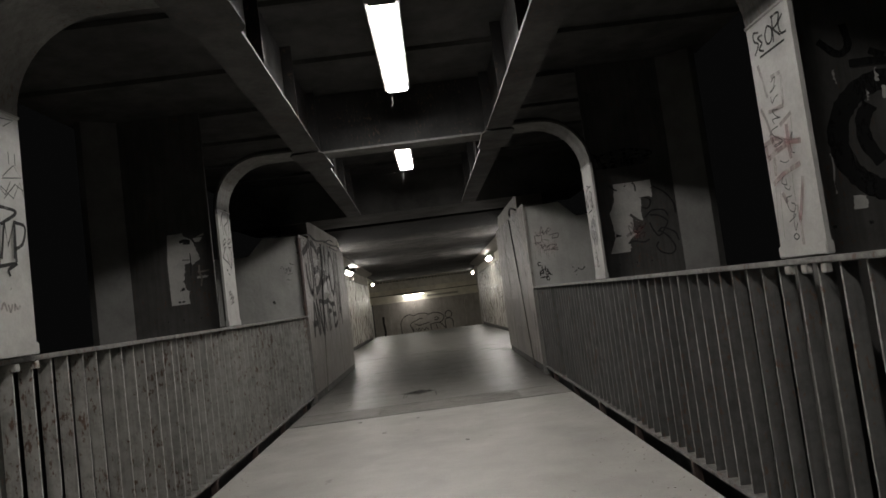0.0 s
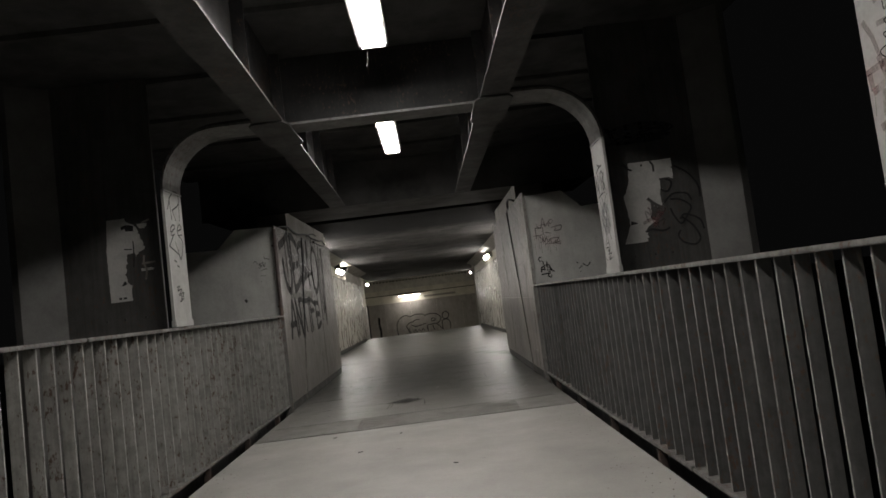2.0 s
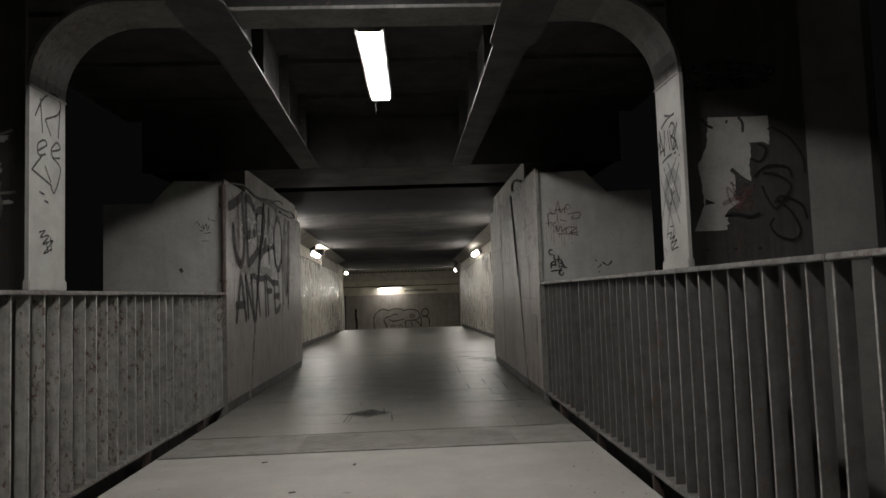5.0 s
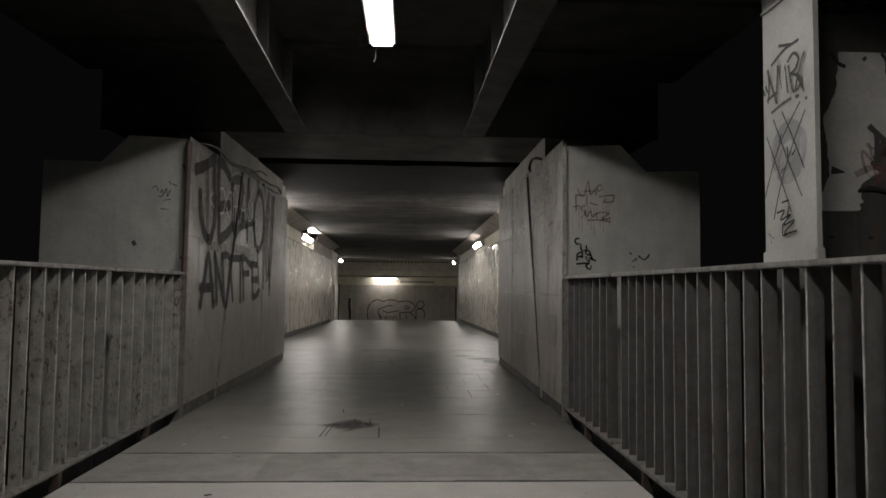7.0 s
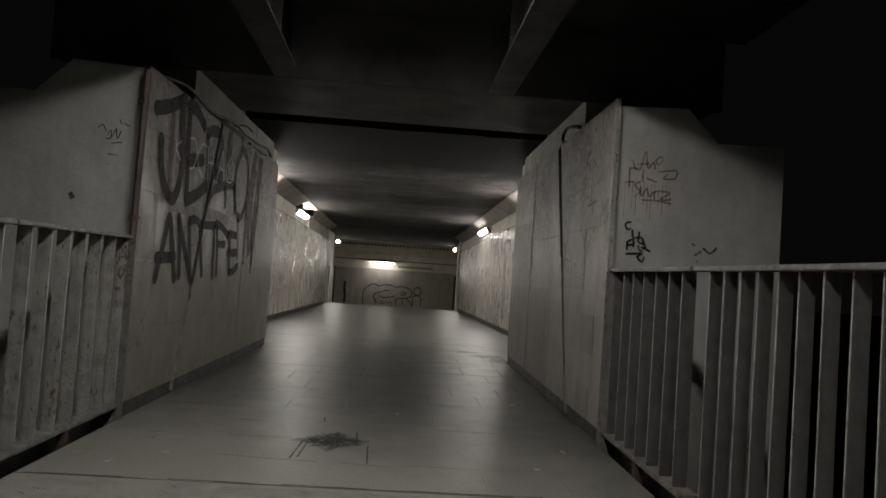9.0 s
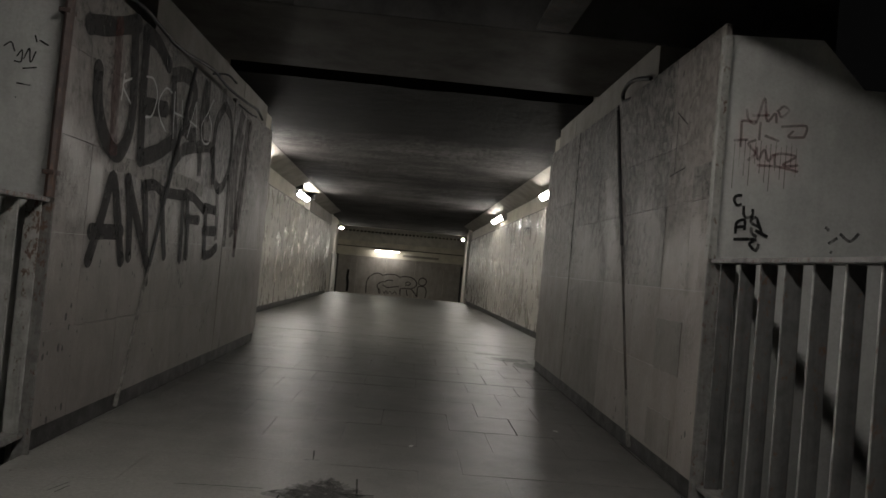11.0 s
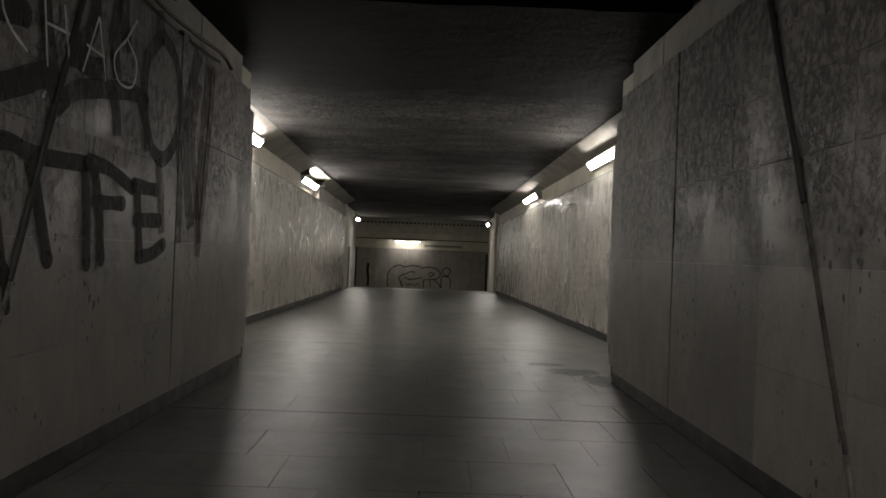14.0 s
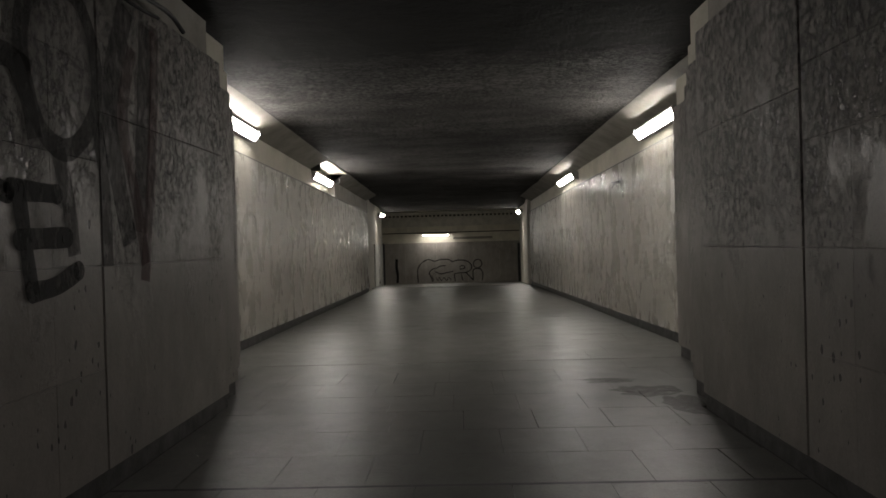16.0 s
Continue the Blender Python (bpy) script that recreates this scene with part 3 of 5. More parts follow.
for s, side in ((WEST, "west"), (EAST, "east")):
    wall = solid("wall_passage_" + side, side_wall("core", s, WIDE + 0.38, ENDS[s], -0.06, -0.3, 1.99, UPPER), UPPER, "wall of the passage, varnished concrete below a cream band", "wall", kind="structure")
    SP = SPLAYS[s]
    splay = solid("wall_pier_" + side, box(*sorted((s * 1.93, s * 2.3)), SP + 0.012, 14.9, -0.3, 2.04), UPPER, "stepped pier where the passage widens", "wall", kind="structure")
    y0 = SP + 0.004
    for xs, y1, z in ((1.53, SP + 0.42, 2.42), (1.70, SP + 0.98, 2.38), (1.87, 14.9, 2.33)):
        part("panel", box(*sorted((s * xs, s * (xs + 0.39))), y0, y1, 0.095, 2.10, bevel=0.004), PANEL, splay)
        part("plinth", box(*sorted((s * (xs + 0.015), s * (xs + 0.36))), y0 + 0.002, y1 - 0.02, 0.0, 0.094), PLINTH, splay, "dark recessed skirting")
        part("pier_head", box(*sorted((s * (xs + 0.03), s * (xs + 0.3))), y0 + 0.006, y1 - 0.02, 2.101, z), CREAM, splay)
        y0 = y1 + 0.002
    EN = ENDS[s]
    cuts = [WIDE + 0.4, 15.6, 17.4, 19.9, 22.4, 24.9, EN]
    for a, b in zip(cuts, cuts[1:]):
        part("panel", side_wall("panel", s, a + 0.002, b - 0.002, 0, 0.10, 1.995, PASSAGE, 0.05), PASSAGE, wall)
    part("plinth", side_wall("plinth", s, WIDE + 0.4, EN, -0.02, 0.0, 0.095, PLINTH, 0.05), PLINTH, wall, "dark recessed skirting")
    part("cap", side_wall("cap", s, WIDE + 0.4, EN, -0.005, 1.996, 2.018, PLINTH, 0.05), PLINTH, wall, "dark line on top of the cladding")
    stretches = ((SPLAY + 0.22, 19.75), (21.6, EN)) if s == WEST else ((SPLAY + 0.22, EN),)
    for k, (a, b) in enumerate(stretches):
        part("upper_core", side_wall("upper_core", s, a, b, -0.066, 1.991, 2.7, UPPER, 0.29), UPPER, wall)
        part("band", side_wall("band", s, a, b, -0.045 if k == 0 else 0.0, 2.019, 2.29, CREAM, 0.02 if k == 0 else 0.065), CREAM if k == 0 else UPPER, wall, "cream painted band" if k == 0 else "grey painted band")
    if s == WEST:
        part("recess_back", side_wall("recess_back", s, 19.752, 21.598, -0.13, 1.991, 2.7, CREAM, 0.2), CREAM, wall, "back of the lamp recess")
        for y0, y1 in ((19.72, 19.748), (21.602, 21.63)):
            part("recess_cheek", side_wall("recess_cheek", s, y0, y1, 0.10, 2.27, 2.46, CREAM, 0.24), PLINTH, wall, "dark cheek of the lamp recess")
        part("recess_top", side_wall("recess_top", s, 19.752, 21.598, 0.22, 2.425, 2.45, CREAM, 0.35), CREAM, wall, "pale top of the lamp recess")
    for a, b in ((SPLAY + 0.22, 19.748), (21.602, EN)) if s == WEST else ((SPLAY + 0.22, EN),):
        rings = []
        for i in range(5):
            y = a + (b - a) * i / 4
            h, d = WHALF, drop(y)
            rings.append([(cx(y) + s * (h - 0.24), y, 2.452 + d), (cx(y) + s * (h + 0.08), y, 2.29 + d), (cx(y) + s * (h + 0.1), y, 2.46 + d)])
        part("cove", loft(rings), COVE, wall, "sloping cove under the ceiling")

# ---- ceilings ----
soffit = box(-2.6, 2.6, 10.28, 11.70, 2.455, 3.1)
box(-2.6, 2.6, 11.70, 12.02, 2.62, 3.1, soffit)
solid("ceiling_mouth", soffit, SOFFIT, "smooth soffit with a dark groove", "ceiling", kind="structure")
solid("lintel", box(-2.6, 2.6, 10.252, 10.279, 2.425, 2.979), DECK, "dark steel lintel over the passage mouth", "lintel", kind="structure")
rows = [12.02 + i * 0.35 for i in range(61)]
bm = bmesh.new()
grid = []
for y in rows:
    w = 2.35
    grid.append([bm.verts.new((cx(y) + w * (j / 14 - 1), y, 2.452 + drop(y) + 0.012 * noise.noise((j * 0.5, y * 0.8, 3)))) for j in range(29)])
for r, q in zip(grid, grid[1:]):
    for j in range(28):
        bm.faces.new((r[j], r[j + 1], q[j + 1], q[j]))
for f in bmesh.ops.extrude_face_region(bm, geom=bm.faces[:])["geom"]:
    if isinstance(f, bmesh.types.BMVert):
        f.co.z = 3.0
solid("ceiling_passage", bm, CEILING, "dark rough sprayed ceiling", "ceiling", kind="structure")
deck_top = box(-2.75, 2.75, -6, 10.25, 2.98, 3.1)
for i in range(16):
    box(-2.7, 2.7, -5.6 + i * 1.0, -5.56 + i * 1.0, 2.945, 2.979, deck_top)
solid("ceiling_walkway", deck_top, DECK, "dark deck plates over the walkway", "ceiling", kind="structure")
solid("ceiling_hall", box(-5.5, 5, 33.24, FARY + 0.3, 2.62, 2.9), HALLWALL, "plain ceiling past the passage", "ceiling", kind="structure")

# ---- the hall at the end ----
hall = solid("floor_hall", loft([[(-w, y, fall(y)), (w, y, fall(y)), (w, y, fall(y) - 0.3), (-w, y, fall(y) - 0.3)] for y, w in ((END + 0.3, 4.5), (FARY + 0.3, 5.0))]), SLAB, "worn stone floor falling towards the end wall", "floor", kind="structure")
for s, side, a, b in ((WEST, "west", -2.33, -3.87), (EAST, "east", 1.90, 2.95)):
    t = s * 0.3
    hall_wall = solid("wall_hall_" + side, prism([(a, ENDS[s] + 0.02), (a + t * 2, ENDS[s] + 0.02), (b + t, FARY), (b, FARY)], "z", -1.6, 2.61), HALLWALL, "pale wall flaring out beyond the passage", "wall", kind="structure")
    u = Vector((b - a, FARY - ENDS[s], 0)).normalized() * (1 if s < 0 else -1)
    face = Plane((a, ENDS[s], 0) if s < 0 else (b, FARY, 0), u)
    if s < 0:
        door = thing("door_1", (a + (b - a) * 0.6, ENDS[s] + 10, fall(36.4)), "pale door leaf with a black scrawl", "door", kind="structure")
        f0, f1 = 4.0, 15.0
        bm = loft([[face.at(f, z, h) for z, h in ((-1.0, 0.004), (1.05, 0.004), (1.05, 0.05), (-1.0, 0.05))] for f in (f0, f1)])
        part("leaf", bm, PAPER, door)
        bm = loft([[face.at(f, z, h) for z, h in ((-1.2, 0.004), (1.1, 0.004), (1.1, 0.12), (-1.2, 0.12))] for f in (15.1, 16.2)])
        part("frame", bm, BLACK, door, "black door frame")
        marks("scrawl", Plane(face.at(0, 0, 0.052), u), [[(7.2, -0.75), (8.5, 0.2), (9.8, -0.75)], [(7.72, -0.39), (9.33, -0.39)]], 0.12, INK_SOLID, door, 0.002, straight=True)
    else:
        bm = loft([[face.at(f, z, h) for z, h in ((-1.2, 0.004), (0.95, 0.004), (0.95, 0.12), (-1.2, 0.12))] for f in (0.4, 1.3)])
        frame_e = thing("door_2", face.at(0.8, -1.1), "narrow black door frame", "door", kind="structure")
        part("frame", bm, BLACK, frame_e)
far = solid("wall_far", box(-4.4, 3.6, FARY + 0.04, FARY + 0.5, -1.6, 2.6), HALLCREAM, "end wall, dark concrete below a cream recess", "wall", kind="structure")
for i in range(5):
    a = -4.3 + i * 1.56
    part("panel", box(a, a + 1.552, FARY, FARY + 0.038, -1.5, 1.08), FAR, far)
part("ledge", box(-4.3, 3.5, FARY - 0.10, FARY + 0.038, 1.60, 1.88), HALLCREAM, far, "cream ledge")
# Black strip stands for the shadow under the ledge.
part("shadow_gap", box(-4.3, 3.5, FARY - 0.02, FARY + 0.038, 1.555, 1.598), BLACK, far)
part("beam", box(-4.3, 3.5, FARY - 0.30, FARY + 0.038, 1.882, 2.36), HALLWALL, far, "grey beam")
for i in range(36):
    part("tooth", box(-3.9 + i * 0.2, -3.79 + i * 0.2, FARY - 0.31, FARY - 0.2, 2.36, 2.44), PLINTH, far)
part("rail", box(-4.3, 3.5, FARY - 0.33, FARY - 0.2, 2.44, 2.60), HALLWALL, far)
sign = part("old_sign", box(-0.34, 1.62, FARY + 0.012, FARY + 0.038, 1.215, 1.335), UPPER, far, "faded strip with worn letters")
for i in range(11):
    a = -0.22 + i * 0.165
    part("worn_letter", box(a, a + 0.06 + 0.05 * ((i * 5) % 3) / 2, FARY + 0.009, FARY + 0.012, 1.24 + 0.015 * (i % 3), 1.31), COVE, sign)
fp = Plane((0, FARY, 0), (1, 0, 0))
marks("graffiti", fp, [[(-3.18, 0.30), (-3.20, -0.12), (-3.15, -0.51), (-3.17, -0.89)]], 0.13, INK_SOLID, far, label="black stroke")
for strokes in (
        [[(-2.14, -0.89), (-2.15, -0.29), (-2.02, 0.0), (-1.81, 0.17), (-1.57, 0.24), (-1.32, 0.15)], [(-1.22, -0.18), (-1.44, -0.26), (-1.57, -0.43), (-1.51, -0.59), (-1.41, -0.87)]],
        [[(-1.31, 0.13), (-0.99, 0.23), (-0.61, 0.22), (-0.41, 0.11)], [(-1.27, -0.37), (-1.05, -0.48), (-0.74, -0.44), (-0.40, -0.37)], [(-1.21, -0.22), (-1.03, -0.10), (-0.74, -0.09)]],
        [[(-0.41, 0.11), (-0.12, 0.18), (0.26, 0.14), (0.51, -0.05), (0.52, -0.26), (0.27, -0.44), (-0.21, -0.47), (-0.32, -0.56), (-0.29, -0.88)], [(-0.07, -0.19), (0.05, -0.10), (0.19, -0.15), (0.15, -0.25), (-0.06, -0.27)], [(0.01, -0.54), (0.09, -0.84)], [(0.25, -0.46), (0.42, -0.62), (0.59, -0.83)]],
        [[(0.63, -0.03), (0.69, 0.12), (0.83, 0.19), (0.99, 0.13), (1.05, -0.02), (0.98, -0.17), (0.82, -0.23), (0.67, -0.17), (0.63, -0.03)], [(0.61, -0.85), (0.60, -0.38), (0.75, -0.27), (0.96, -0.29), (1.07, -0.44), (1.08, -0.66), (1.05, -0.86)]]):
    marks("letter", fp, strokes, 0.06, INK_FAINT, far, label="outlined bubble letter in black")
marks("scribble", fp, [[(-1.46, -0.55), (-1.35, -0.83)], [(-1.24, -0.66), (-1.16, -0.83), (-1.07, -0.66), (-0.97, -0.83), (-0.86, -0.67), (-0.73, -0.82), (-0.61, -0.67), (-0.49, -0.82)]], 0.04, INK_FAINT, far, label="small black scribble")

# ---- lamps ----


def walkway_lamp(y0, y1, x=0.045):
    z = 2.70
    lamp = thing("ceiling_lamp", (x, (y0 + y1) / 2, 2.98), "lit fluorescent ceiling lamp with a white diffuser", "lamp", "lamps over the walkway")
    part("diffuser", prism([(x - 0.068, z), (x + 0.068, z), (x + 0.070, z + 0.012), (x - 0.070, z + 0.012)], "y", y0, y1), GLOW, lamp, "glowing white diffuser")
    part("housing", box(x - 0.095, x + 0.095, y0 - 0.02, y1 + 0.02, z + 0.0125, z + 0.09, bevel=0.004), HOUSING, lamp)
    for y in (y0 - 0.022, y1 + 0.004):
        part("end_cap", prism([(x - 0.072, z - 0.002), (x + 0.072, z - 0.002), (x + 0.074, z + 0.012), (x - 0.074, z + 0.012)], "y", y, y + 0.018), HOUSING, lamp)
    for y in (y0 + 0.2, y1 - 0.2):
        part("hanger", box(x - 0.012, x + 0.012, y - 0.012, y + 0.012, z + 0.09, 2.98), HOUSING, lamp)
    part("wire", tube([(x - 0.02, y1 + 0.02, z + 0.02), (x - 0.05, y1 + 0.04, z - 0.03), (x - 0.045, y1 + 0.05, z - 0.06), (x - 0.06, y1 + 0.05, z - 0.10)], 0.0017, sides=5), GROUT, lamp, "thin loose wire")
    part("wire", tube([(x - 0.11, y1 - 0.1, z + 0.05), (x - 0.16, y1 - 0.08, z + 0.03), (x - 0.15, y1 - 0.02, z - 0.03)], 0.0014, sides=5), GROUT, lamp, "thin loose wire")
    return lamp


walkway_lamp(4.02, 5.54, 0.105)
walkway_lamp(7.14, 8.65, 0.04)
walkway_lamp(0.86, 2.39, 0.13)
walkway_lamp(-2.3, -0.77, 0.13)


def wall_lamp(s, y0, y1, mat=GLOW_WALL, at=None, z=0.0, label="lit slanted wall lamp on the cream band", crown=(0.120, 2.231)):
    """A lamp along the wall; its glowing face looks out and down into the passage."""
    def w(y, d):
        return (at if at is not None else cx(y) + s * (WHALF + 0.045)) - s * d
    d0, d1 = drop(y0) + z, drop(y1) + z
    lamp = thing("wall_lamp", (w(y0, 0), (y0 + y1) / 2, 2.15 + d0), label, "lamp", "lamps along the passage")

    def run(shape, a, b):
        return loft([[(w(y, d), y, h + e) for d, h in shape] for y, e in ((a, d0), (b, d1))])
    part("diffuser", run(((0.066, 2.160), (0.071, 2.154), (0.124, 2.226), crown), y0, y1), mat, lamp, "glowing white diffuser")
    part("body", run(((0.0, 2.252), (crown[0] - 0.008, 2.252), (crown[0] - 0.008, crown[1] + 0.001), (0.0645, 2.1605), (0.060, 2.150), (0.0, 2.150)), y0, y1), HOUSING, lamp)
    part("lid", run(((0.0, 2.262), (crown[0] - 0.002, 2.259), (crown[0] - 0.002, 2.253), (0.0, 2.253)), y0 - 0.015, y1 + 0.015), HOUSING, lamp)
    for a, b in ((y0 - 0.015, y0 - 0.001), (y1 + 0.001, y1 + 0.015)):
        part("end_cap", run(((0.0, 2.2525), (0.126, 2.2525), (0.128, 2.226), (0.070, 2.147), (0.0, 2.147)), a, b), HOUSING, lamp)
    return lamp


wall_lamp(WEST, 15.1, 16.45, z=0.045, crown=(0.106, 2.246))
wall_lamp(EAST, 15.45, 16.75, z=-0.025)
wall_lamp(WEST, 19.95, 21.42, at=cx(20.6) - WHALF - 0.125, z=0.03, crown=(0.106, 2.246))
wall_lamp(EAST, 20.8, 22.4)
wall_lamp(WEST, 33.0, 34.2, GLOW_FAR, at=-2.86, z=0.16, label="lit lamp at the end of the passage")
wall_lamp(EAST, 33.0, 34.2, GLOW_FAR, at=2.23, z=0.14, label="lit lamp at the end of the passage")
far_lamp = thing("wall_lamp", (-1.19, FARY + 0.04, 1.4), "long lit lamp above the end wall", "lamp")
part("diffuser", box(-1.80, -0.56, FARY - 0.42, FARY - 0.36, 1.425, 1.455, bevel=0.006), GLOW_END, far_lamp, "glowing white diffuser")
part("housing", box(-1.83, -0.53, FARY - 0.44, FARY + 0.038, 1.458, 1.49), HOUSING, far_lamp)

# ---- steel over the walkway ----
for x_mid, skew in ((-0.705, -0.0285), (0.875, -0.0105)):
    def bx(y):
        return x_mid + skew * (y - 6.3)
    beam = thing("roof_beam", (x_mid, 2.5, 2.475), "grey painted steel roof beam with stiffener plates", "beam", "beams along the walkway")

    def run(a, b, z0, z1):
        return loft([[(bx(y) + a, y, z0), (bx(y) + b, y, z0), (bx(y) + b, y, z1), (bx(y) + a, y, z1)] for y in (-5.5, 10.24)])
    part("bottom_flange", run(-0.1, 0.1, 2.425, 2.443), BEAM, beam)
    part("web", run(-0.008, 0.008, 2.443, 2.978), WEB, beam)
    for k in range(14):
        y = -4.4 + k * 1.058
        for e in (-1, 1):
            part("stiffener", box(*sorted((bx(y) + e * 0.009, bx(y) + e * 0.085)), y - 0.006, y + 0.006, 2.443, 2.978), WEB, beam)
    for y in (-0.05, 3.125, 6.30):
        xc = bx(y)
        part("gusset", prism([(xc - 0.105, y - 0.34), (xc + 0.105, y - 0.34), (xc + 0.135, y - 0.28), (xc + 0.135, y + 0.28), (xc + 0.105, y + 0.34), (xc - 0.105, y + 0.34), (xc - 0.135, y + 0.28), (xc - 0.135, y - 0.28)], "z", 2.410, 2.4245), BEAM, beam)


LEG = {(-0.05, WEST): 1.45, (-0.05, EAST): 1.64, (3.125, WEST): 1.43, (3.125, EAST): 1.635, (6.30, WEST): 1.515, (6.30, EAST): 1.615}


def leg_way(s, x):
    """The inner face of a leg, from below the floor round the bend to the beam."""
    pts = [(s * max(x, 1.575), -1.2), (s * max(x, 1.575), 1.105), (s * x, 1.108), (s * x, 2.08)]
    pts += [(s * (x - 0.4 + 0.4 * math.cos(a)), 2.08 + 0.4 * math.sin(a)) for a in (radians(9 * i) for i in range(1, 10))]
    return pts + [(s * (x - 0.42), 2.48), (s * 0.80, 2.48)]


FRAMES = {}
for yc in (-0.05, 3.125, 6.30):
    frame_ob = thing("portal_frame", (0, yc, 0), "white-painted steel portal frame with rounded corners and scribbled legs", "frame", "portal frames")
    FRAMES[yc] = {}
    for s in (WEST, EAST):
        way = [Vector((p[0], 0, p[1])) for p in leg_way(s, LEG[yc, s])]
        lx = LEG[yc, s]
        # stub and bend: shade behind the railing and at the top painted in
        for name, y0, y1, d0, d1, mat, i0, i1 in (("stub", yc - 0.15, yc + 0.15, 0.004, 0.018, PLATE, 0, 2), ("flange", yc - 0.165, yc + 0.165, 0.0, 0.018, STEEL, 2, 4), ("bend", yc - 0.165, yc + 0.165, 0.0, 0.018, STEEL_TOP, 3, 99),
                                                  ("web", yc - 0.012, yc + 0.012, 0.018, 0.08, DECK, 0, 99)):
            rings = []
            for i, p in list(enumerate(way))[i0:i1]:
                d = (way[min(i + 1, len(way) - 1)] - way[max(i - 1, 0)]).normalized()
                out = Vector((d.z, 0, -d.x)) * s
                rings.append([p + out * d0 + Vector((0, y0, 0)), p + out * d1 + Vector((0, y0, 0)), p + out * d1 + Vector((0, y1, 0)), p + out * d0 + Vector((0, y1, 0))])
            ob = part(name, loft(rings), mat, frame_ob)
            if name == "flange":
                FRAMES[yc][s] = ob
        part("weld", box(*sorted((s * (lx - 0.007), s * (lx + 0.001))), yc - 0.166, yc + 0.166, 2.075, 2.086), STEEL, frame_ob)
        part("collar", box(*sorted((s * (lx - 0.008), s * (lx + 0.025))), yc - 0.172, yc + 0.172, 1.106, 1.155, bevel=0.004), STEEL, frame_ob)
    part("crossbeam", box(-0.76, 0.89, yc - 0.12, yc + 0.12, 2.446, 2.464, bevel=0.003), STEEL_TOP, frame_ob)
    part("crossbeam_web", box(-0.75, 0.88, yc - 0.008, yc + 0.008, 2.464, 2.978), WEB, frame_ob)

# partitions and pillars outside the frames
POST = {}
for yc in (3.125, 6.30):
    for s in (WEST, EAST):
        scr = thing("partition", (s * 2.1, yc + 0.07, -1.2), "dark grey sheet-metal partition with torn paper beside the walkway", "partition", "partitions beside the frames")
        part("sheet", box(*sorted((s * 1.66, s * 2.40)), yc + 0.06, yc + 0.085, -1.2, 2.978), PLATE, scr)
        part("pillar", prism([(s * 2.37, yc + 0.058), (s * 2.60, yc - 0.11), (s * 2.66, yc - 0.09), (s * 2.66, yc + 0.085), (s * 2.40, yc + 0.09)], "z", -1.2, 2.978), PILLAR, scr, "lighter folded edge pillar")
        for x in (1.80, 1.95, 2.08):
            part("bolt", box(*sorted((s * x, s * (x + 0.012))), yc + 0.052, yc + 0.06, 1.20, 1.212), BLACK, scr)
        POST[yc, s] = scr


def torn(plane, left, right, seed, parent, label, n=46):
    """Torn paper between a left and a right edge, each a few (u, v) points from top to bottom; both fray a little."""
    rnd = random.Random(seed)

    def edge(pts, v):
        for (a, p), (d, q) in zip(pts, pts[1:]):
            if p >= v >= q:
                return a + (d - a) * (p - v) / max(1e-6, p - q)
        return pts[-1][0]
    bm = bmesh.new()
    top, foot = left[0][1], left[-1][1]
    old = None
    for i in range(n + 1):
        v = top + (foot - top) * i / n
        a, d = edge(left, v) + rnd.uniform(0, 0.006), edge(right, v) - rnd.uniform(0, 0.016)
        now = [bm.verts.new(plane.at(a + (d - a) * k / 4, v + rnd.uniform(-0.004, 0.004) * (k == 4), 0.003 + 0.0012 * noise.noise((a * 9 + k, v * 9, seed)))) for k in range(5)]
        if old:
            for k in range(4):
                bm.faces.new((old[k], now[k], now[k + 1], old[k + 1]))
        old = now
    return part("paper", bm, PAPER, parent, label, keep=True)


